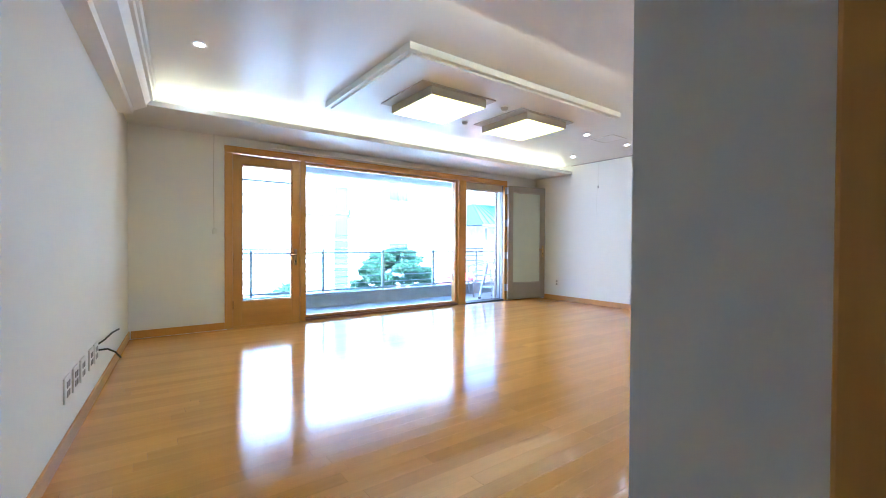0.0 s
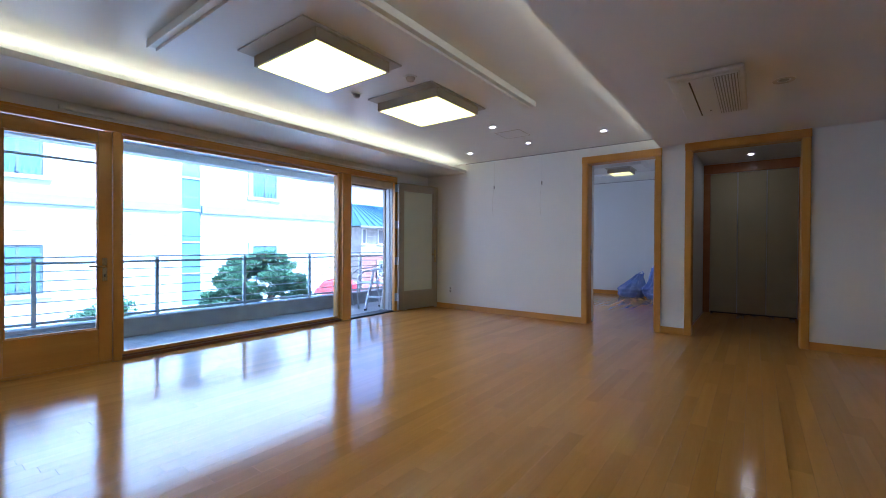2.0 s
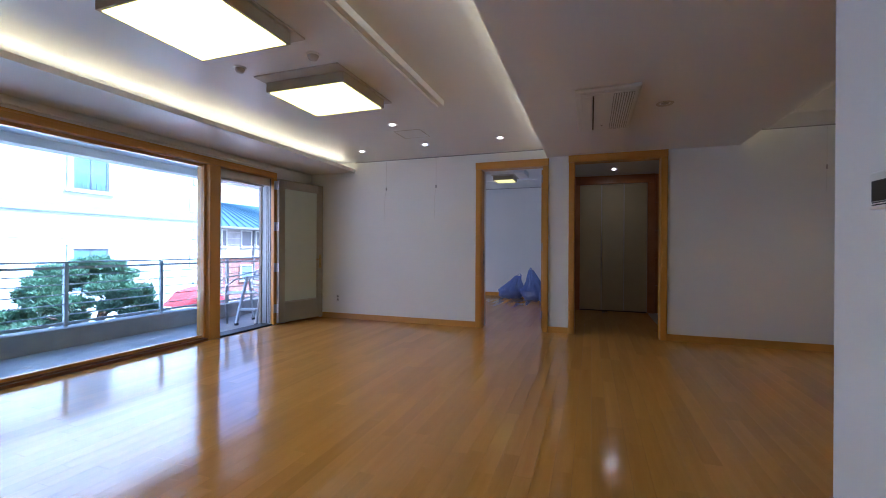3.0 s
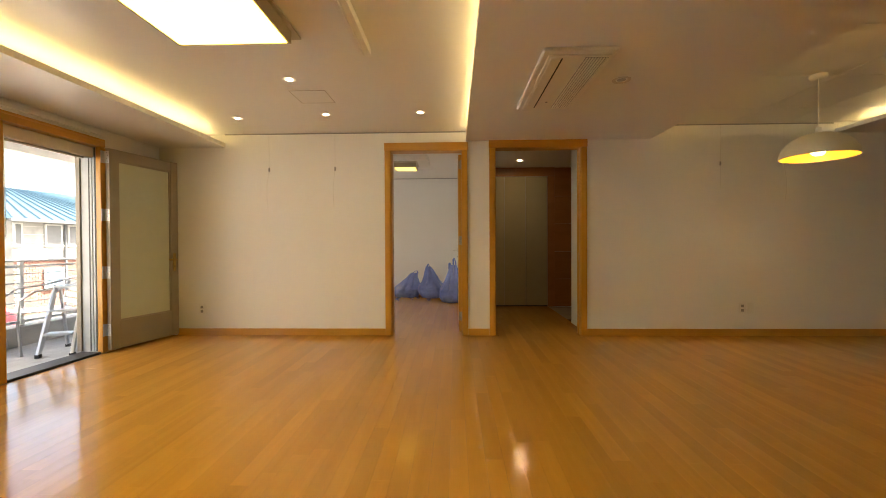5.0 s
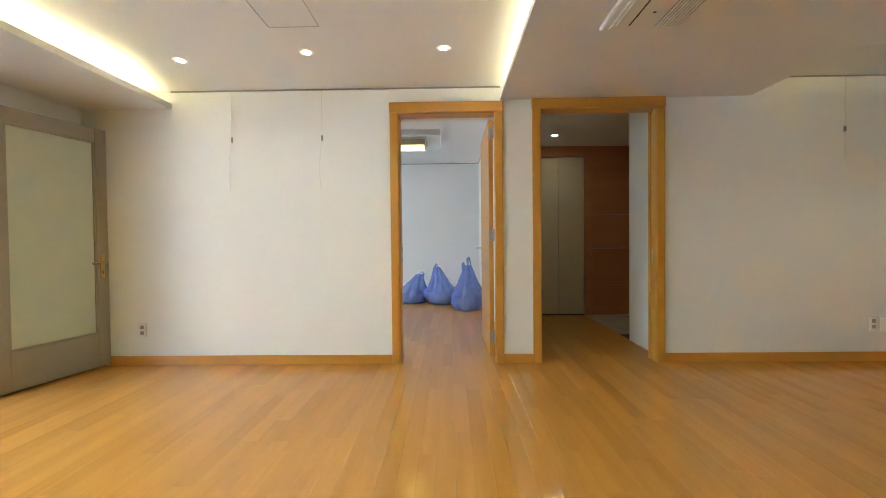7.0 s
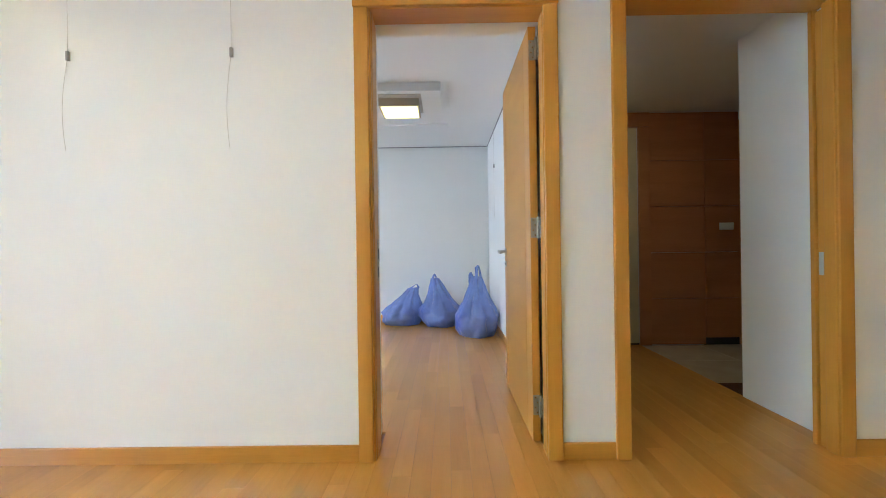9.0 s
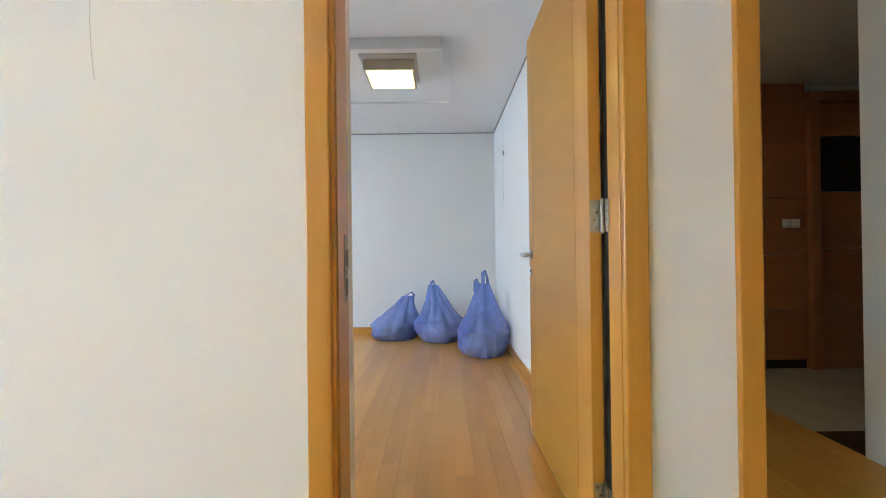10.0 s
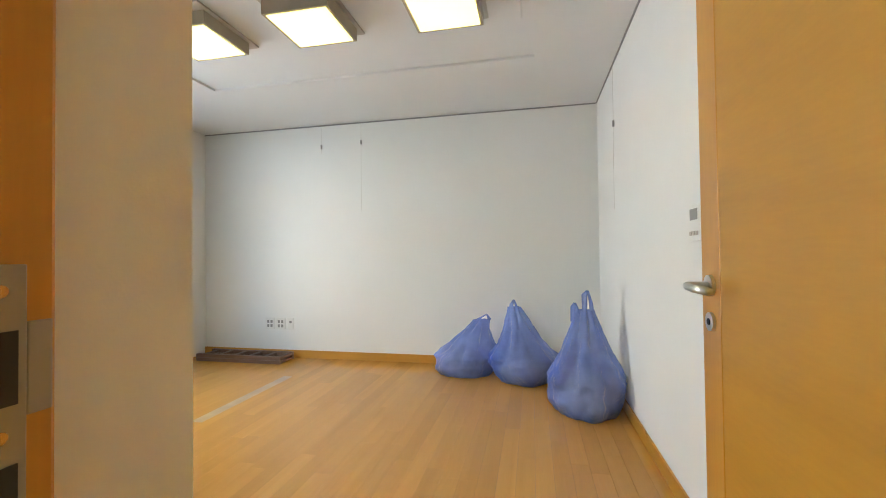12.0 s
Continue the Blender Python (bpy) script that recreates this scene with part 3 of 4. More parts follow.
hatch = thing("access_hatch", "flush square ceiling access hatch", "hatch", (5.47, 3.80, CE))
part("cover", box(-0.145, 0.145, -0.145, 0.145, -0.003, 0.0, 0.001), CEIL, hatch)
part("frame", boxes((-0.152, -0.147, -0.152, 0.152, -0.004, 0), (0.147, 0.152, -0.152, 0.152, -0.004, 0), (-0.147, 0.147, -0.152, -0.147, -0.004, 0), (-0.147, 0.147, 0.147, 0.152, -0.004, 0)), TAUPE_LIGHT, hatch)

# one-way cassette air conditioner under the beam
ac = thing("air_conditioner", "white ceiling cassette air conditioner with a slotted grille", "air conditioner", (4.93, 1.825, LOW))
part("panel", box(-0.545, 0.545, -0.225, 0.225, -0.028, 0, 0.014), PLASTIC, ac)
part("raised_face", box(-0.50, 0.50, -0.195, 0.185, -0.036, -0.0285, 0.004), PLASTIC, ac)
part("flap", box(-0.46, 0.46, 0.10, 0.165, -0.041, -0.0365, 0.002), PLASTIC, ac)
part("outlet_slot", box(-0.46, 0.46, 0.088, 0.098, -0.0375, -0.036), DARK, ac)
part("grille_recess", box(-0.47, 0.47, -0.185, -0.045, -0.0372, -0.0362), DARK_LENS, ac)
for k in range(8):
    part("louvre", box(-0.47, 0.47, -0.181 + 0.0172 * k, -0.181 + 0.0172 * k + 0.0105, -0.043, -0.0374, 0.002), PLASTIC, ac)
part("receiver", tube((0.33, 0.02, -0.036), (0.33, 0.02, -0.0385), 0.008, seg=12), DARK, ac)

# pendant over the dining place
pen = thing("pendant_lamp", "cream dome pendant lamp with a lit bulb", "pendant lamp", (5.29, -0.30, DINE))
part("canopy", lathe([(0.0005, -0.03), (0.05, -0.028), (0.06, -0.012), (0.06, 0.0)], 28), WHITE_PAINT, pen, smooth=True)
part("cord", tube((0, 0, -0.03), (0, 0, -0.42), 0.004, seg=8), WHITE_PAINT, pen)
part("socket", lathe([(0.018, -0.48), (0.022, -0.45), (0.02, -0.415), (0.0005, -0.41)], 20), WHITE_PAINT, pen, smooth=True)
dome = [(0.25 * math.sin(a), -0.645 + 0.19 * math.cos(a)) for a in [math.pi / 2 * k / 12 for k in range(12, 0, -1)]]
part("shade", lathe(dome + [(0.02, -0.455)], 48), material("cream_enamel", (0.68, 0.62, 0.50), 0.35, vary=0.02, bump=0), pen, smooth=True)
part("shade_lining", lathe([(r * 0.985, z - 0.004) for r, z in dome] + [(0.02, -0.462)], 48), material("yellow_enamel", (0.72, 0.40, 0.05), 0.4, bump=0), pen, smooth=True)
part("bulb", lathe([(0.0005, -0.635), (0.03, -0.63), (0.05, -0.605), (0.055, -0.575), (0.045, -0.53), (0.02, -0.48)], 24), PENDANT_BULB, pen, "lit opal bulb", smooth=True)

# ---- small fittings on the walls ----
def wall_plate(kind, label, m, w, h, holes, group="", dark=None):
    """A plate in local x (across), z (up), standing out along -y."""
    t = thing(kind, label, kind.replace("_", " "), m, group)
    part("plate", box(-w / 2, w / 2, -0.009, 0, -h / 2, h / 2, 0.003), PLASTIC, t)
    for x, z, ww, hh in holes:
        part("insert", box(x - ww / 2, x + ww / 2, -0.012, -0.0092, z - hh / 2, z + hh / 2, 0.001), dark or DARK_LENS, t)
    return t


EAST = pose(0, 0, 0, 0, 0, -90)
two = [(0, 0.024, 0.03, 0.03), (0, -0.024, 0.03, 0.03)]
four = [(sx * 0.019, sz * 0.022, 0.024, 0.03) for sx in (-1, 1) for sz in (-1, 1)]
wall_plate("wall_socket", "white double wall socket", Matrix.Translation((XD - 0.001, 5.51, 0.30)) @ EAST, 0.07, 0.12, two)
wall_plate("wall_socket", "white double wall socket", Matrix.Translation((XD - 0.001, -0.615, 0.31)) @ EAST, 0.07, 0.12, two)
wall_plate("wall_socket", "white blank wall plate", Matrix.Translation((XD - 0.001, -0.705, 0.31)) @ EAST, 0.07, 0.12, [(0, 0, 0.02, 0.02)], dark=PLASTIC)
for y, holes in ((5.665, four), (5.54, four), (5.425, [(0, 0.02, 0.025, 0.025)])):
    wall_plate("wall_socket", "white wall socket with four outlets" if len(holes) == 4 else "white bedroom data socket plate", Matrix.Translation((BX - 0.001, y, 0.345)) @ EAST, 0.105 if len(holes) == 4 else 0.07, 0.12, holes, "bedroom sockets")
for y in (-2.62, -2.44, -2.26, -2.02, -1.86):
    wall_plate("wall_socket", "white wall socket above the skirting", SKEW @ pose(0.001, y, 0.285, 0, 0, 90), 0.12, 0.12, four, "sockets in a row")
cab = thing("loose_cable", "black cables sticking out of the wall", "cable", (0, 0, 0))
for k, pts in enumerate((((0.0, -1.72, 0.31), (0.03, -1.68, 0.33), (0.06, -1.62, 0.36), (0.09, -1.56, 0.37)), ((0.0, -1.72, 0.27), (0.04, -1.66, 0.26), (0.075, -1.60, 0.22), (0.10, -1.56, 0.17)))):
    part("cable", path_tube([SKEW @ Vector(p) for p in pts], 0.006, 8), DARK, cab, smooth=True)
ctl = thing("wall_intercom", "white intercom with a dark screen on the wall stub", "intercom", (2.915, 1.021, 1.25))
part("body", box(-0.115, 0.115, 0, 0.028, -0.062, 0.062, 0.006), PLASTIC, ctl)
part("screen", box(0.012, 0.095, 0.0285, 0.030, -0.036, 0.032, 0.001), DARK, ctl, "dark display")
for k in range(4):
    part("button", box(-0.085, -0.06, 0.0285, 0.031, -0.04 + 0.022 * k, -0.025 + 0.022 * k, 0.001), DARK_LENS, ctl)
for r in range(2):
    for k in range(6):
        part("button", box(0.014 + 0.0135 * k, 0.024 + 0.0135 * k, 0.0285, 0.0305, -0.050 + 0.008 * r, -0.046 + 0.008 * r), DARK, ctl)
ctl2 = thing("thermostat", "small grey room thermostat", "thermostat", (2.84, 1.021, 1.125))
part("body", box(-0.05, 0.05, 0, 0.02, -0.045, 0.045, 0.004), TAUPE_LIGHT, ctl2)
part("display", box(-0.04, 0.032, 0.0205, 0.022, -0.005, 0.035, 0.001), material("teal_display", (0.16, 0.30, 0.33), 0.2, bump=0), ctl2, "pale teal display")
th = thing("thermostat", "white room thermostat on the bedroom wall", "thermostat", (8.19, BY0 + 0.001, 1.14))
part("body", box(-0.06, 0.06, 0, 0.022, -0.065, 0.065, 0.004), PLASTIC, th)
part("display", box(-0.035, 0.035, 0.0222, 0.024, 0.01, 0.05, 0.001), DARK_LENS, th)
for k in range(3):
    part("button", box(-0.04 + 0.03 * k, -0.02 + 0.03 * k, 0.0222, 0.025, -0.045, -0.03, 0.001), TAUPE_LIGHT, th)
cl = thing("blind_cleat", "white cord cleat beside the balcony door", "cleat", (1.35, 5.999, 1.10))
part("body", box(-0.022, 0.022, -0.022, 0, -0.03, 0.03, 0.006), PLASTIC, cl)
part("cord", path_tube([(-0.008, -0.016, 0.02), (-0.012, -0.014, 0.5), (-0.006, -0.010, 1.09)], 0.0022, 6), TAUPE_LIGHT, cl)
hs = thing("wall_switch", "cream wall switch on the hall panelling", "switch", Matrix.Translation((8.835, 0.20, 1.165)) @ EAST)
part("plate", box(-0.07, 0.07, -0.009, 0, -0.035, 0.035, 0.003), PLASTIC, hs)
for sx in (-0.034, 0.034):
    part("rocker", box(sx - 0.028, sx + 0.028, -0.013, -0.0092, -0.026, 0.026, 0.002), PLASTIC, hs)


def picture_wire(x, y, top, clip, tail, along, swing):
    """A hanging wire from the picture rail, with a small hook; along: unit vector of the wall, out: off the wall."""
    t = thing("picture_wire", "thin steel picture wire with a small hook", "picture wire", (x, y, 0), "picture wires")
    ox, oy = (-0.010, 0) if along == "y" else (0, 0.010)
    ax, ay = (0, 1) if along == "y" else (1, 0)
    pts = [(ox, oy, top), (ox, oy, clip)]
    for k in range(1, 9):
        u = k / 8
        d = swing * math.sin(u * 2.6)
        pts.append((ox + ax * d, oy + ay * d, clip - (clip - tail) * u))
    part("wire", path_tube(pts, 0.0010, 5), TAUPE_LIGHT, t)
    part("hook", box(ox - 0.007, ox + 0.007, oy - 0.007, oy + 0.007, clip - 0.022, clip + 0.022, 0.002), DARK_LENS, t)


picture_wire(XD, 4.707, 2.30, 1.90, 1.46, "y", 0.03)
picture_wire(XD, 3.945, 2.30, 1.905, 1.46, "y", 0.025)
picture_wire(XD, -0.37, 2.35, 1.92, 1.67, "y", 0.0)
picture_wire(XD, -1.06, 2.35, 1.92, 1.50, "y", -0.03)
picture_wire(BX, 4.625, BZ - 0.01, 2.19, 1.50, "y", 0.0)
picture_wire(BX, 5.06, BZ - 0.01, 2.17, 2.10, "y", 0.0)
picture_wire(9.70, BY0, BZ - 0.01, 1.96, 1.35, "x", 0.02)
GAP = material("picture_rail_grey", (0.30, 0.29, 0.28), 0.5, bump=0)
setting(link("picture_rail", box(XD - 0.010, XD - 0.001, BEAM1, 5.22, CE - 0.012, CE - 0.001), GAP), "thin grey picture rail under the ceiling", "trim")
setting(link("picture_rail", box(XD - 0.010, XD - 0.001, -1.6, BEAM0, DINE - 0.012, DINE - 0.001), GAP), "thin grey picture rail under the ceiling", "trim")
setting(link("picture_rail", box(BX - 0.010, BX - 0.001, BY0 + 0.011, BY1, BZ - 0.011, BZ - 0.001), GAP), "thin grey picture rail under the ceiling", "trim")
setting(link("picture_rail", box(6.95, BX - 0.011, BY0 + 0.001, BY0 + 0.010, BZ - 0.011, BZ - 0.001), GAP), "thin grey picture rail under the ceiling", "trim")

# ---- hall: wardrobe, panelling, entrance door, foyer tiles ----
PANEL = wood("panel_wood", (0.46, 0.19, 0.06), (0.36, 0.14, 0.04), "y", 0.33, 10, 0.08, piece=0.06, coat=0.2)
ward = thing("wardrobe", "built-in hall wardrobe with cream glass doors", "wardrobe", (8.87, 1.58, 0))
ward.matrix_world = Matrix()
for y0 in (1.055, 1.407, 1.759):
    d = part("door", box(8.855, 8.885, y0, y0 + 0.346, 0.02, 2.15, 0.002), CREAM, ward, "cream glass door")
    part("edge_strip", box(8.852, 8.8548, y0, y0 + 0.008, 0.02, 2.15), TAUPE_LIGHT, d)
part("dark_base_strip", box(8.87, 8.89, 1.055, 2.105, 0, 0.018), DARK, ward)
part("side_trim", box(8.835, 8.895, 0.94, 1.05, 0, 2.155, 0.003), PANEL, ward)
part("side_trim", box(8.835, 8.895, 2.108, 2.198, 0, 2.155, 0.003), PANEL, ward)
part("head_trim", box(8.835, 8.895, 0.94, 2.198, 2.158, 2.298, 0.003), PANEL, ward)
pan = tagged(thing("wall_panelling", "reddish wood wall panelling with fine joints", "panelling", (8.85, 0.4, 0)), kind="structure")
pan.matrix_world = Matrix()
for k in range(5):
    for y0, y1 in ((0.402, 0.936), (0.062, 0.398)):
        z0 = 0.455 * k + (0.065 if k == 0 and y1 < 0.4 else 0.0)
        part("panel", box(8.845 if y1 < 0.4 else 8.850, 8.895, y0, y1, z0 + 0.004, 0.455 * (k + 1) + (0.02 if k == 4 else 0), 0.002), PANEL, pan)
ent = tagged(thing("door_2", "reddish wood entrance door with a dark glass strip", "door", (8.86, -0.6, 0)), kind="structure")
ent.matrix_world = Matrix()
part("frame", boxes((8.80, 8.895, -0.02, 0.055, -0.03, 2.14), (8.80, 8.895, -1.06, -0.99, -0.03, 2.14), (8.80, 8.895, -1.06, 0.055, 2.142, 2.22), bevel=0.004), PANEL, ent)
for k, (z0, z1) in enumerate(((-0.02, 0.50), (0.505, 0.96), (0.965, 1.415), (1.865, 2.135))):
    part("door_panel", box(8.84, 8.885, -0.988, -0.022, z0, z1, 0.002), PANEL, ent)
part("glass_strip", box(8.845, 8.883, -0.988, -0.022, 1.42, 1.86, 0.002), material("dark_glass", (0.03, 0.03, 0.028), 0.12, bump=0), ent, "dark glass")
# Shade below the raised lower panels, drawn as a dark strip.
part("dark_base_strip", box(8.868, 8.895, 0.062, 0.398, -0.03, 0.064), DARK, pan, "dark strip for the shade under the raised panels")
MARBLE = material("dark_marble", (0.055, 0.03, 0.02), 0.12, vary=0.5, scale=14, bump=0)
BEIGE = material("beige_stone_tile", (0.52, 0.44, 0.31), 0.2, vary=0.08, scale=5, bump=0)
part("border_tile", box(7.413, 7.70, 0.35, 1.043, -0.029, -0.004, 0.002), MARBLE, foyer, "dark marble border")
part("border_tile", box(7.413, 7.70, -0.4, 0.347, -0.029, -0.004, 0.002), MARBLE, foyer, "dark marble border")
for i in range(2):
    for j in range(4):
        part("tile", box(7.703 + 0.58 * i, 7.703 + 0.58 * i + 0.577, 1.046 - 0.57 * (j + 1), 1.043 - 0.57 * j, -0.029, -0.004, 0.002), BEIGE, foyer)

# ---- bedroom things ----
def bag_shape(rx, ry, h, seed, lean, neck, crumple=1.0):
    """A filled carrier bag: sagging base, creased sides gathered to a neck."""
    rnd = random.Random(seed)
    bm = bmesh.new()
    seg, rows = 72, 40
    ph = [rnd.uniform(0, 6.28) for _ in range(8)]
    rings = []
    for i in range(rows + 1):
        u = i / rows
        full = 0.86 + 0.20 * math.sin(min(1, u / 0.14) * math.pi / 2) + 0.05 * math.sin(9 * u + seed)
        taper = 1.0 if u < 0.34 else max(neck, 1 - (1 - neck) * ((u - 0.34) / 0.66) ** 0.78)
        ring = []
        for k in range(seg):
            a = 2 * math.pi * k / seg
            fold = crumple * (0.05 + 0.26 * u) * (abs(math.sin(3.5 * a + ph[0] + 1.5 * u)) + 0.6 * abs(math.sin(5.5 * a + ph[1] - 3 * u)) - 1.0) + crumple * 0.022 * u * math.sin(13 * a + ph[2] + 5 * u)
            lump = 0.16 * (1 - u) * noise.noise(Vector((math.cos(a) * 1.6 + seed, math.sin(a) * 1.6, u * 3.0)))
            crease = 0.11 * abs(noise.noise(Vector((math.cos(a) * 3 + seed, math.sin(a) * 3, u * 6.0)))) + 0.07 * abs(noise.noise(Vector((math.cos(a) * 8 + seed, math.sin(a) * 8, u * 11.0))))
            r = full * taper * (1 + fold + lump - crease)
            ring.append(bm.verts.new((rx * r * math.cos(a) + lean[0] * u ** 1.6, ry * r * math.sin(a) + lean[1] * u ** 1.6, h * u + (0.012 * noise.noise(Vector((a, seed, 0))) if i else 0))))
        rings.append(ring)
    for a, b in zip(rings, rings[1:]):
        for k in range(seg):
            bm.faces.new((a[k], a[(k + 1) % seg], b[(k + 1) % seg], b[k]))
    bm.faces.new(rings[0][::-1])
    return bm


def strap(points, w):
    """A flat, slightly curled plastic loop."""
    bm = bmesh.new()
    pts = [Vector(p) for p in points]
    rows = []
    for i, p in enumerate(pts):
        s = Vector((0.55, 0.83, 0.1)) * w * (0.7 + 0.3 * math.cos(i * 1.9))
        c = Vector((0.83, -0.55, 0)) * w * 0.35
        rows.append([bm.verts.new(p - s), bm.verts.new(p + c), bm.verts.new(p + s), bm.verts.new(p + c * 0.6)])
    for a, b in zip(rows, rows[1:]):
        for k in range(4):
            bm.faces.new((a[k], a[(k + 1) % 4], b[(k + 1) % 4], b[k]))
    return bm


def rubbish_bag(x, y, rx, ry, h, seed, lean, neck, loops, fill):
    t = thing("rubbish_bag", "full translucent blue plastic bag on the floor", "plastic bag", (x, y, 0), "blue bags in the corner")
    part("film", bag_shape(rx, ry, h, seed, lean, neck), BAG, t, smooth=True)
    part("contents", bag_shape(rx * 0.74, ry * 0.74, h * fill, seed, (lean[0] * 0.25, lean[1] * 0.25), 0.45, 0.0), PAPER, t, "grey rubbish inside the bag", smooth=True)
    for pts in loops:
        part("handle", strap(pts, 0.022), BAG, t, smooth=True)
    return t


PAPER = material("crumpled_waste", (0.48, 0.47, 0.45), 0.8, vary=0.12, scale=10, bump=0.8, fine=26, dist=0.012)
rubbish_bag(10.22, 3.55, 0.22, 0.27, 0.47, 3, (0.02, -0.15), 0.24, [[(0.0, -0.08, 0.40), (0.0, -0.13, 0.48), (0.0, -0.20, 0.52), (0.01, -0.22, 0.48), (0.02, -0.17, 0.42)]], 0.50)
rubbish_bag(10.10, 3.03, 0.24, 0.26, 0.60, 11, (0.02, 0.08), 0.17, [[(0.0, 0.05, 0.54), (0.0, 0.065, 0.62), (0.01, 0.08, 0.66), (0.02, 0.10, 0.62), (0.02, 0.11, 0.54)]], 0.44)
rubbish_bag(9.46, 2.615, 0.235, 0.235, 0.66, 23, (0.03, 0.0), 0.22, [[(0.0, 0.05, 0.58), (0.0, 0.055, 0.68), (0.01, 0.065, 0.71), (0.02, 0.075, 0.68), (0.02, 0.08, 0.58)], [(0.03, -0.05, 0.58), (0.03, -0.04, 0.71), (0.035, -0.02, 0.79), (0.045, 0.0, 0.76), (0.05, 0.0, 0.58)]], 0.44)
# bundle of brown wooden slats on the floor
slat = wood("walnut_slat", (0.20, 0.105, 0.06), (0.10, 0.05, 0.028), "y", 0.45)
sb = thing("slatted_panel", "dark brown slatted wooden panels lying by the wall", "wooden panel", (10.33, 5.83, 0))
for i, z in enumerate((0.0, 0.037)):
    part("long_rail", box(-0.13, -0.095, -0.47, 0.48, z, z + 0.035, 0.003), slat, sb)
    part("long_rail", box(0.085, 0.12, -0.47, 0.48, z, z + 0.035, 0.003), slat, sb)
    for k in range(6):
        part("cross_slat", box(-0.094, 0.084, -0.47 + 0.172 * k, -0.425 + 0.172 * k, z + 0.006, z + 0.028, 0.002), slat, sb)
# Thin strip along the boards, paler than the floor.
tape = thing("floor_strip", "thin pale strip on the boards", "tape", (9.35, 5.05, 0))
part("strip", box(-0.52, 0.5, -0.04, 0.04, 0.0006, 0.0014), material("pale_strip", (0.56, 0.39, 0.20), 0.25, vary=0.15, bump=0), tape)

# ---- balcony ----
deck = setting(link("balcony_floor", boxes((-3.0, 6.74, YO + 0.2, 7.30, -0.30, -0.062), (6.74, 11.0, 6.72, 7.30, -0.30, -0.062)), CURB), "grey boarded balcony floor", "balcony floor")
for k in range(10):
    part("deck_board", box(-2.99, 10.99 if k > 3 else 6.73, YO + 0.202 + 0.0885 * k, YO + 0.202 + 0.0885 * k + 0.083, -0.061, -0.045), DECK, deck)
setting(link("balcony_curb", boxes((-3.0, 11.0, 7.30, 7.48, -0.50, 0.13), (-3.0, 11.0, 7.285, 7.50, 0.131, 0.165), bevel=0.004), CURB), "grey stone balcony kerb with a coping", "kerb")
setting(link("balcony_roof", boxes((-3.0, 6.74, YO + 0.2, 7.65, 2.20, 2.42), (6.74, 11.0, 6.72, 7.65, 2.20, 2.42), (-3.0, 11.0, 7.45, 7.65, 2.10, 2.199)), SOFFIT), "grey balcony slab overhead", "balcony roof")
rg = thing("balcony_railing", "grey metal balcony railing with horizontal bars", "railing", (4.19, 7.39, 0.165))
rg.matrix_world = Matrix()
for k in range(-6, 7):
    x = 4.19 + 1.09 * k
    part("post", box(x - 0.02, x + 0.02, 7.37, 7.41, 0.166, 0.865, 0.003), RAIL, rg)
part("top_rail", box(-3.0, 10.99, 7.355, 7.425, 0.868, 0.886, 0.004), RAIL, rg)
for z, h in ((0.802, 0.028), (0.724, 0.013), (0.626, 0.013), (0.517, 0.013), (0.408, 0.013), (0.292, 0.013), (0.19, 0.03)):
    part("bar", box(-3.0, 10.99, 7.383 if h < 0.02 else 7.378, 7.397 if h < 0.02 else 7.402, z, z + h, 0.002), RAIL, rg)

ALU = material("aluminium", (0.52, 0.53, 0.55), 0.32, 0.9, vary=0.04, bump=0)
lad = thing("step_ladder", "small folding aluminium step ladder on the balcony", "ladder", Matrix.Translation((6.085, 6.565, -0.045)) @ pose(0, 0, 0, 0, 0, 18))


def bar(a, b, w, d):
    """A flat bar between two points."""
    a, b = Vector(a), Vector(b)
    v = b - a
    m = Matrix.Translation((a + b) / 2) @ v.to_track_quat("Z", "Y").to_matrix().to_4x4()
    return add_box(bmesh.new(), -w / 2, w / 2, -d / 2, d / 2, -v.length / 2, v.length / 2, 0.003, m)


for sy in (-0.12, 0.12):
    part("front_leg", bar((-0.25, sy * 1.15, 0.02), (0.02, sy, 0.68), 0.024, 0.055), ALU, lad)
    part("rear_leg", bar((0.24, sy * 1.1, 0.02), (0.06, sy * 0.9, 0.64), 0.022, 0.035), ALU, lad)
    part("foot", box(-0.275, -0.225, sy * 1.15 - 0.02, sy * 1.15 + 0.02, 0, 0.035, 0.004), DARK, lad)
    part("foot", box(0.22, 0.26, sy * 1.1 - 0.02, sy * 1.1 + 0.02, 0, 0.03, 0.004), DARK, lad)
for z, x in ((0.20, -0.175), (0.42, -0.085), (0.655, 0.03)):
    part("tread", box(x - 0.045, x + 0.075, -0.115, 0.115, z, z + 0.025, 0.004), ALU, lad)
part("rear_brace", bar((0.2, -0.12, 0.16), (0.2, 0.12, 0.16), 0.02, 0.012), ALU, lad)

ch = thing("garden_chair", "tubular aluminium garden armchair with slatted back", "chair", Matrix.Translation((6.16, 6.93, -0.045)) @ pose(0, 0, 0, 0, 0, -120))
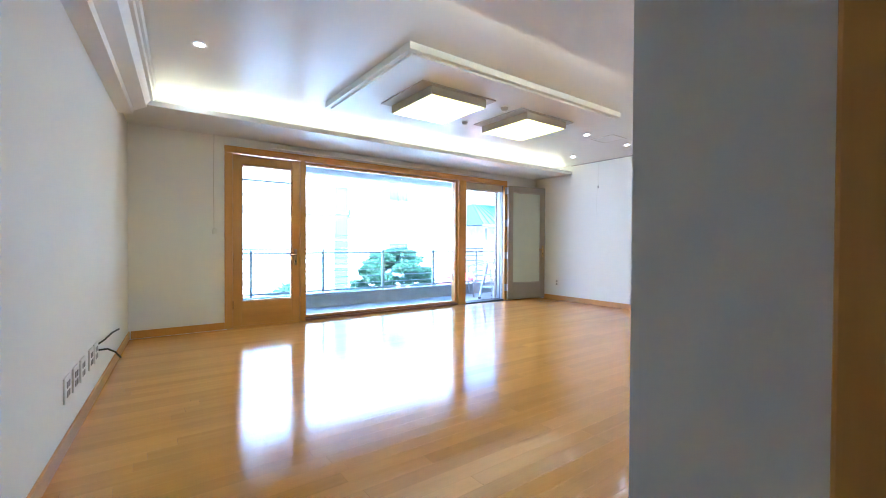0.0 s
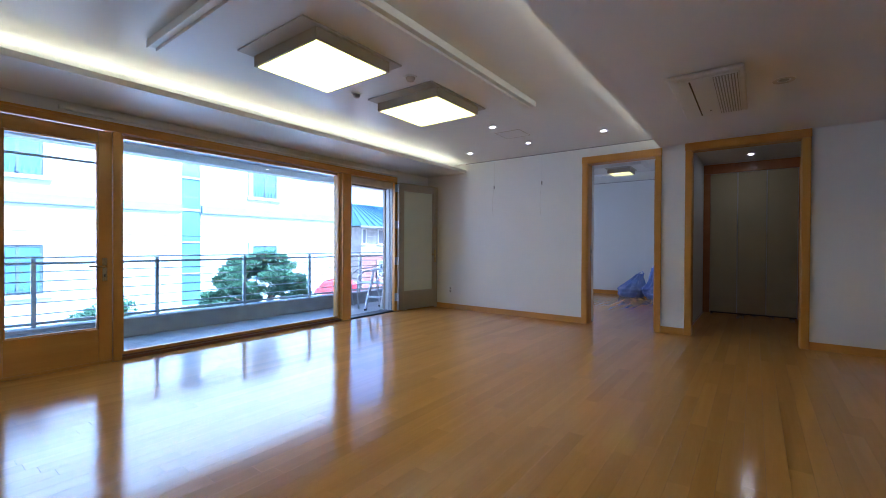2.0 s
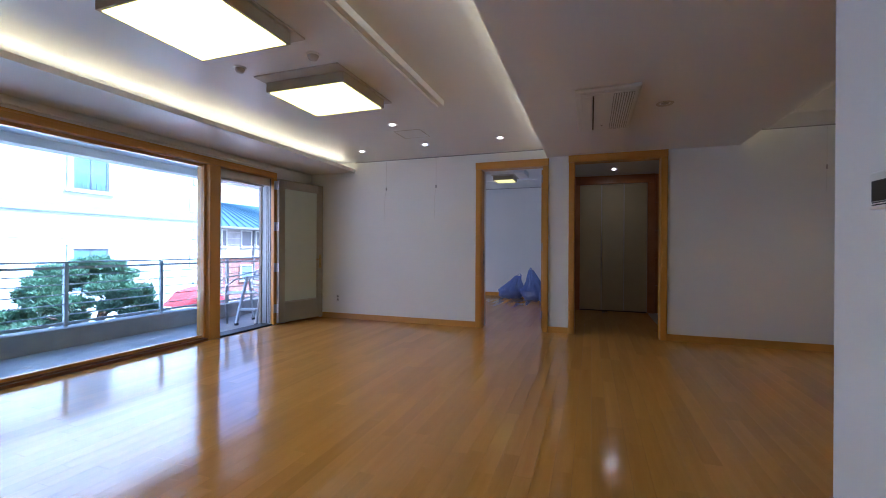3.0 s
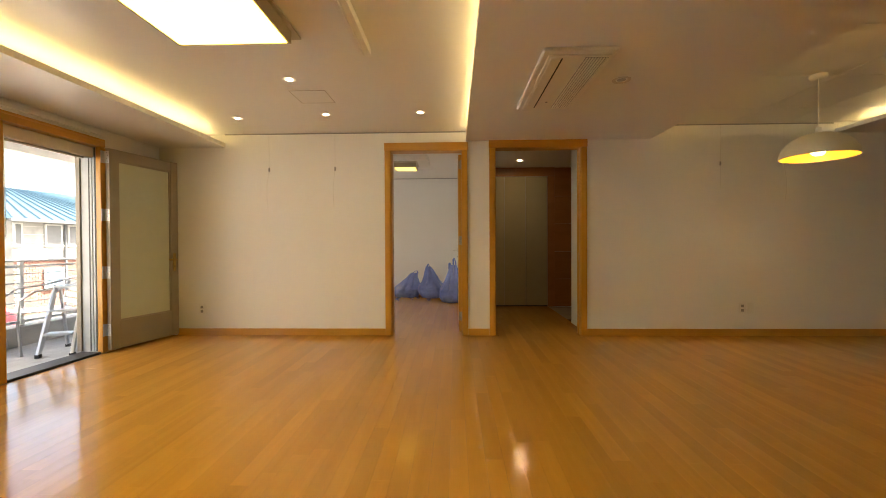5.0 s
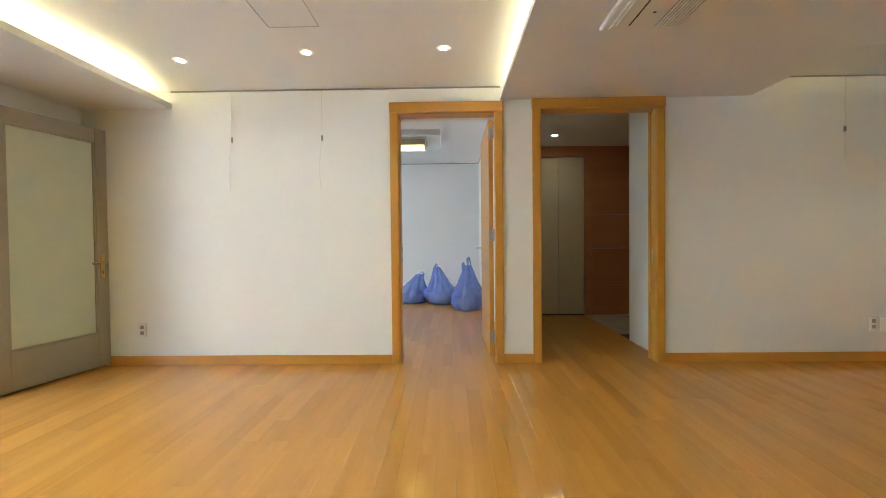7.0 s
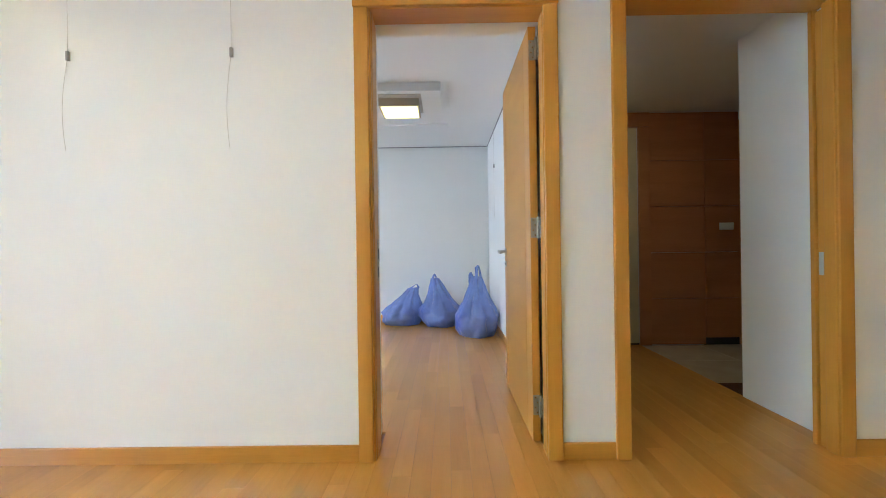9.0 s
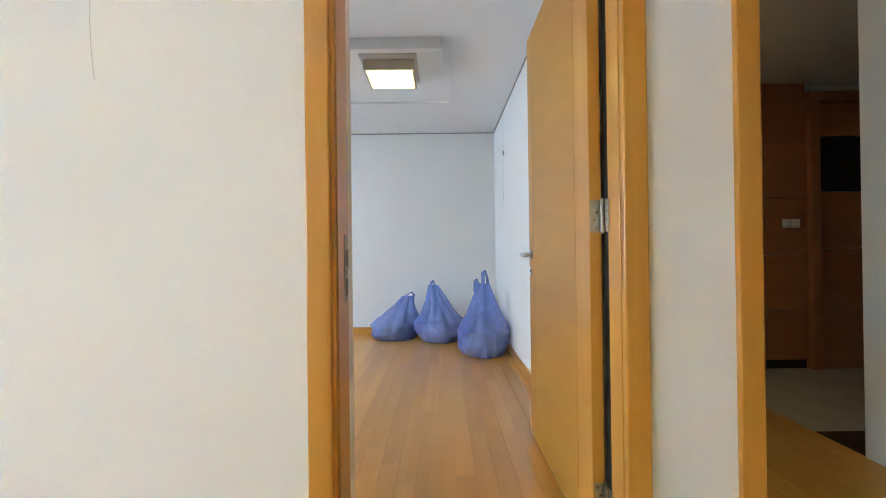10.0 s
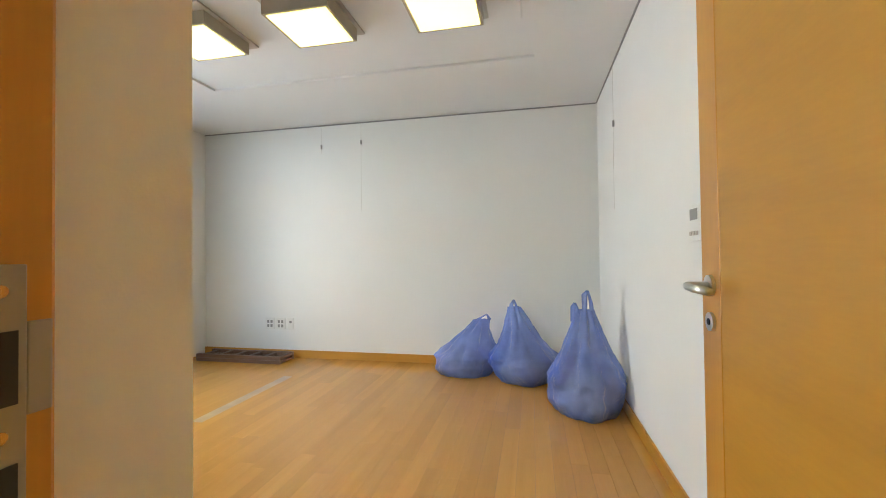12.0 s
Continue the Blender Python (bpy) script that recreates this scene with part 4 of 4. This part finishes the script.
for sx in (-1, 1):
    part("arm", path_tube([(sx * 0.24, -0.22, 0.0), (sx * 0.26, -0.25, 0.30), (sx * 0.27, -0.24, 0.55), (sx * 0.275, -0.12, 0.635), (sx * 0.27, 0.10, 0.66), (sx * 0.25, 0.25, 0.70), (sx * 0.15, 0.31, 0.74), (0, 0.325, 0.75)], 0.0125, 10), ALU, ch, smooth=True)
    part("leg", path_tube([(sx * 0.25, 0.27, 0.0), (sx * 0.23, 0.24, 0.25), (sx * 0.21, 0.22, 0.42), (sx * 0.19, 0.28, 0.72)], 0.0125, 10), ALU, ch, smooth=True)
for k in range(6):
    part("seat_slat", box(-0.22, 0.22, -0.22 + 0.075 * k, -0.22 + 0.075 * k + 0.06, 0.41, 0.424, 0.004), ALU, ch)
for k in range(4):
    part("back_slat", box(-0.19, 0.19, 0.225 + 0.018 * k, 0.237 + 0.018 * k, 0.46 + 0.065 * k, 0.51 + 0.065 * k, 0.004), ALU, ch)

# ---- outdoors ----
GRASS = material("garden_ground", (0.30, 0.29, 0.25), 0.9, vary=0.3, scale=0.6, bump=0.5, fine=12)
setting(link("ground", box(-400, 400, 7.5, 800, -3.4, -3.0), GRASS), "pale garden ground between the houses", "ground")
BAND = material("blue_grey_stone_band", (0.22, 0.25, 0.28), 0.7)
SURR = material("window_surround", (0.45, 0.46, 0.46), 0.7)
DGLASS = material("blue_window_glass", (0.10, 0.17, 0.22), 0.3, vary=0.2, scale=0.8, bump=0)
DFRAME = material("dark_window_frame", (0.10, 0.11, 0.12), 0.4, bump=0)
bld = thing("apartment_building", "pale stone clad building with a glazed stair strip", "building", (3, 16, -3))
bld.matrix_world = Matrix()
bm = bmesh.new()
for z in range(11):
    z0 = -3.0 + 1.02 * z
    for x0, x1 in ((-9.0, 6.73), (7.30, 13.1)):
        add_box(bm, x0, x1, 16.0, 17.0, z0, z0 + 1.012)
part("wall", bm, STONE, bld)
part("core", box(-8.9, 13.0, 16.02, 26.0, -3.0, 8.2), STONE, bld)
part("string_course", boxes((-9.05, 6.72, 15.9, 16.0, 2.02, 2.28), (7.31, 13.15, 15.9, 16.0, 2.02, 2.28), bevel=0.01), BAND, bld, "grey stone band")
part("coping", box(-9.1, 13.2, 15.85, 26.1, 8.22, 8.4), SURR, bld)
strip = part("stair_glazing", box(6.74, 7.29, 16.012, 16.06, -2.9, 3.75), DGLASS, bld, "blue stair glazing strip")
for k in range(6):
    part("mullion", box(6.735, 7.295, 15.98, 16.011, -2.0 + 1.02 * k, -1.94 + 1.02 * k), SURR, strip)
for k in range(9):
    part("quoin", box(12.75 if k % 2 else 12.9, 13.16, 15.94, 16.0, -3.0 + 1.02 * k + 0.25, -3.0 + 1.02 * k + 0.78, 0.01), SURR, bld)
for z0, z1 in ((2.72, 3.82), (-0.25, 0.98)):
    for x in (9.03, 2.6):
        w = part("window", box(x, x + 0.93, 15.97, 15.999, z0, z1), DGLASS, bld, "blue-grey window")
        part("surround", boxes((x - 0.14, x, 15.93, 15.999, z0, z1), (x + 0.93, x + 1.07, 15.93, 15.999, z0, z1), (x - 0.14, x + 1.07, 15.93, 15.999, z1, z1 + 0.14), bevel=0.005), SURR, w)
        part("sill", box(x - 0.2, x + 1.13, 15.88, 15.999, z0 - 0.1, z0, 0.005), SURR, w)
        part("frame", boxes((x, x + 0.05, 15.955, 15.969, z0, z1), (x + 0.88, x + 0.93, 15.955, 15.969, z0, z1), (x + 0.44, x + 0.50, 15.955, 15.969, z0, z1), (x + 0.05, x + 0.88, 15.955, 15.969, z1 - 0.05, z1), (x + 0.05, x + 0.88, 15.955, 15.969, z0, z0 + 0.05)), DFRAME, w)
        for k in range(7):
            part("guard_bar", box(x + 0.07 + 0.125 * k, x + 0.085 + 0.125 * k, 15.90, 15.915, z0 + 0.02, z0 + 0.22), DFRAME, w)

BRICK = material("red_brick", (0.17, 0.085, 0.065), 0.85, vary=0.25, scale=3)
MORTAR = material("mortar", (0.22, 0.21, 0.20), 0.9)
ROOF = material("teal_metal_roof", (0.05, 0.105, 0.14), 0.45, 0.2, vary=0.08)
hs2 = thing("neighbour_house", "two-storey brick and stone house with teal roof", "house", (22, 20, -3))
hs2.matrix_world = Matrix()
part("upper_wall", box(17.85, 28.0, 20.0, 29.0, 0.52, 2.1), material("grey_stone_blocks", (0.25, 0.25, 0.245), 0.85, vary=0.2, scale=2.5), hs2, "pale stone upper storey")
part("lower_wall", box(17.95, 28.0, 20.06, 29.0, -3.0, 0.45), MORTAR, hs2)
part("band", box(17.75, 28.1, 19.92, 29.1, 0.45, 0.52, 0.01), SURR, hs2)
for k in range(4):
    part("cladding_joint", box(17.84, 28.0, 19.992, 19.999, 0.86 + 0.33 * k, 0.875 + 0.33 * k), SURR, hs2)
bm = bmesh.new()
vs = [bm.verts.new(v) for v in ((17.2, 19.35, 2.12), (28.6, 19.35, 2.12), (28.6, 29.6, 2.12), (17.2, 29.6, 2.12), (20.6, 24.4, 3.9), (25.2, 24.4, 3.9))]
for f in ((0, 1, 5, 4), (1, 2, 5), (2, 3, 4, 5), (3, 0, 4), (3, 2, 1, 0)):
    bm.faces.new([vs[i] for i in f])
roof = part("roof", bm, ROOF, hs2, "teal standing seam roof")
for k in range(22):
    u = k / 21
    x0, x1 = 17.3 + 11.2 * u, 20.7 + 4.4 * u
    part("seam", path_tube([(x0, 19.37, 2.15), (x1, 24.35, 3.92)], 0.035, 4), ROOF, roof)
part("gutter", box(17.12, 28.7, 19.22, 19.36, 2.0, 2.12, 0.02), DFRAME, hs2, "dark eaves gutter")
part("downpipe", tube((20.05, 19.93, -3), (20.05, 19.93, 2.0), 0.05, seg=8), DFRAME, hs2)
for x0, x1, z0, z1 in ((19.2, 19.85, 1.1, 1.93), (20.25, 20.95, 1.1, 1.93), (17.92, 18.15, 1.1, 1.93), (19.15, 19.9, -0.75, 0.05), (21.6, 22.6, 1.1, 1.93), (21.4, 22.4, -0.75, 0.05)):
    w = part("window", box(x0, x1, 19.95, 19.991, z0, z1), DGLASS if z0 < 0 else DFRAME, hs2)
    part("frame", boxes((x0 - 0.06, x0, 19.93, 19.99, z0, z1), (x1, x1 + 0.06, 19.93, 19.99, z0, z1), (x0 - 0.06, x1 + 0.06, 19.93, 19.99, z1, z1 + 0.06), (x0 - 0.1, x1 + 0.1, 19.9, 19.99, z0 - 0.08, z0)), SURR, w)
bm = bmesh.new()
for r in range(26):
    for c in range(30):
        add_box(bm, 17.95 + 0.24 * c + (0.12 if r % 2 else 0), 17.95 + 0.24 * c + 0.225 + (0.12 if r % 2 else 0), 20.035, 20.059, 0.43 - 0.085 * (r + 1), 0.42 - 0.085 * r)
tagged(part("bricks", bm, BRICK, hs2, "red brick courses"), kind="stuff")

TWIG = material("pine_bark", (0.16, 0.10, 0.065), 0.9, vary=0.3, scale=12, bump=0.4, fine=40)
LEAF = material("pine_needles", (0.055, 0.105, 0.055), 0.6, vary=0.45, scale=3.0, bump=0)
leaf_nodes = LEAF.node_tree
thin = leaf_nodes.nodes.new("ShaderNodeBsdfTranslucent")
thin.inputs["Color"].default_value = (0.05, 0.09, 0.04, 1)
both = leaf_nodes.nodes.new("ShaderNodeAddShader")
leaf_nodes.links.new(leaf_nodes.nodes["Principled BSDF"].outputs[0], both.inputs[0])
leaf_nodes.links.new(thin.outputs[0], both.inputs[1])
leaf_nodes.links.new(both.outputs[0], leaf_nodes.nodes["Material Output"].inputs["Surface"])


def pine(x, y, ground, top, rx, seed, count):
    """A clipped garden pine: forked trunk, spreading limbs, flat pads of needle tufts."""
    rnd = random.Random(seed)
    t = thing("garden_pine", "clipped garden pine with a spreading domed crown", "tree", (x, y, ground))
    h = top - ground
    bm = path_tube([(0, 0, 0), (0.08, 0.03, h * 0.3), (-0.05, 0, h * 0.5), (0.02, 0.04, h * 0.68)], 0.085, 8)
    for k in range(11):
        a, r = 2 * math.pi * k / 11 + rnd.uniform(-0.2, 0.2), rx * rnd.uniform(0.45, 0.85)
        z0, z1 = h * rnd.uniform(0.5, 0.66), h * rnd.uniform(0.72, 0.9)
        add_tube(bm, (0, 0, z0), (r * 0.55 * math.cos(a), r * 0.55 * math.sin(a), z0 + (z1 - z0) * 0.75), 0.035, 0.022, 6)
        add_tube(bm, (r * 0.55 * math.cos(a), r * 0.55 * math.sin(a), z0 + (z1 - z0) * 0.75), (r * math.cos(a + 0.2), r * math.sin(a + 0.2), z1), 0.022, 0.008, 6)
    part("trunk", bm, TWIG, t)
    verts, faces = [], []
    pads = []
    for k in range(95):
        a, r = rnd.uniform(0, 6.283), math.sqrt(rnd.random())
        zz = top - ground - 0.08 - 1.15 * (r ** 2.2) - rnd.choice((0, 0, 0, 0.1, 0.3)) * (1.1 - r)
        pads.append((rx * 0.92 * r * math.cos(a), rx * 0.92 * r * math.sin(a), zz, rnd.uniform(0.12, 0.24)))
    for i in range(count):
        px, py, pz, pr = pads[rnd.randrange(len(pads))]
        a, r = rnd.uniform(0, 6.283), pr * math.sqrt(rnd.random())
        p = Vector((px + r * math.cos(a), py + r * math.sin(a), pz + rnd.uniform(-0.10, 0.06)))
        d = Vector((rnd.gauss(0, 0.6), rnd.gauss(0, 0.6), rnd.uniform(0.1, 1.0))).normalized() * rnd.uniform(0.06, 0.12)
        s = d.cross(Vector((rnd.gauss(0, 1), rnd.gauss(0, 1), rnd.gauss(0, 1)))).normalized() * rnd.uniform(0.010, 0.02)
        n = len(verts)
        verts += [p - s, p + s, p + d]
        faces.append((n, n + 1, n + 2))
    me = bpy.data.meshes.new("crown")
    me.from_pydata(verts, [], faces)
    me.materials.append(LEAF)
    ob = new("crown", me)
    ob.parent = t
    ob["label"] = "green needle pads"


pine(6.15, 10.35, -3.0, 0.88, 1.22, 5, 42000)
pine(3.35, 10.1, -3.0, 0.12, 0.75, 9, 15000)
RED = material("red_canvas", (0.62, 0.05, 0.045), 0.6, vary=0.06)
um = thing("garden_parasol", "small red parasol in the garden", "parasol", (8.1, 10.1, -3.0))
bm = bmesh.new()
apex = bm.verts.new((0, 0, 3.22))
rim = [bm.verts.new((0.62 * math.cos(a), 0.62 * math.sin(a), 2.82 - 0.02 * (k % 2))) for k, a in enumerate([2 * math.pi * k / 16 for k in range(16)])]
mid = [bm.verts.new((0.38 * math.cos(a), 0.38 * math.sin(a), 3.10)) for a in [2 * math.pi * k / 16 for k in range(16)]]
for k in range(16):
    bm.faces.new((mid[k], mid[(k + 1) % 16], apex))
    bm.faces.new((rim[k], rim[(k + 1) % 16], mid[(k + 1) % 16], mid[k]))
part("canopy", bm, RED, um, smooth=True)
part("pole", tube((0, 0, 0), (0, 0, 3.2), 0.02, seg=10), SURR, um)
cable = thing("overhead_cable", "thin black overhead cable between the houses", "cable", (0, 0, 0))
part("cable", path_tube([(-8 + 1.5 * k, 15.84 if k else 15.9, 1.55 + 0.006 * (k - 8) ** 2 - 0.03 * k) for k in range(15)], 0.012, 5), DARK, cable)

# ---- floor boards ----
BW = 0.0862


def boards(seed):
    """Rows of strip boards along x with random joints, running through the doorways: (x0, x1, y0, y1) of each."""
    rnd = random.Random(seed)
    out = []
    y = -4.2
    while y < BY1:
        yc = y + BW / 2
        spans = [(-0.6, XD)] if yc < YW else []
        if O1A < yc < O1B:
            spans = [(-0.6, BX)]
        elif O2A < yc < O2B:
            spans = [(-0.6, 8.88)]
        elif BY0 - BW / 2 < yc < BY1:
            spans.append((XB, BX))
        elif 1.09 < yc < 2.2:
            spans.append((XH, 8.88))
        for x0, x1 in spans:
            x = x0 - rnd.uniform(0, 0.8)
            while x < x1:
                e = x + rnd.choice((0.9, 0.9, 0.75, 1.05))
                p, q = max(x, x0), min(e, x1)
                if q - p > 0.01:
                    out.append((p, q, y, y + BW))
                x = e
        y += BW
    return out


def board_mesh(a, b, c, d):
    g, e = 0.0004, 0.0
    top = [(a + g + e, c + g + e, 0), (b - g - e, c + g + e, 0), (b - g - e, d - g - e, 0), (a + g + e, d - g - e, 0)]
    low = [(a + g, c + g, -0.0002), (b - g, c + g, -0.0002), (b - g, d - g, -0.0002), (a + g, d - g, -0.0002)]
    bot = [(p[0], p[1], -0.006) for p in low]
    f = [(0, 1, 2, 3)]
    for k in range(4):
        j = (k + 1) % 4
        f += [(4 + k, 4 + j, j, k), (8 + k, 8 + j, 4 + j, 4 + k)]
    return top + low + bot, f


rows = boards(1) + [(7.412, 8.88, 1.048, 1.0572)]
near = [r for r in rows if 1.2 < (r[0] + r[1]) / 2 < 6.6 and 1.6 < r[2] < 5.3]
near = near[:290]
rest = [r for r in rows if r not in near]
for r in near:
    v, f = board_mesh(0, r[1] - r[0], 0, r[3] - r[2])
    me = bpy.data.meshes.new("board")
    me.from_pydata(v, [], f)
    me.materials.append(PLANK)
    ob = new("board", me)
    ob.location = (r[0], r[2], 0)
    ob.parent = floor
verts, faces = [], []
for r in rest:
    v, f = board_mesh(*r)
    n = len(verts)
    verts += v
    faces += [tuple(n + i for i in q) for q in f]
me = bpy.data.meshes.new("floor_boards")
me.from_pydata(verts, [], faces)
me.materials.append(PLANK)
ob = new("floor_boards", me)
ob.parent = floor
tagged(ob, "honey maple floor boards", kind="stuff")
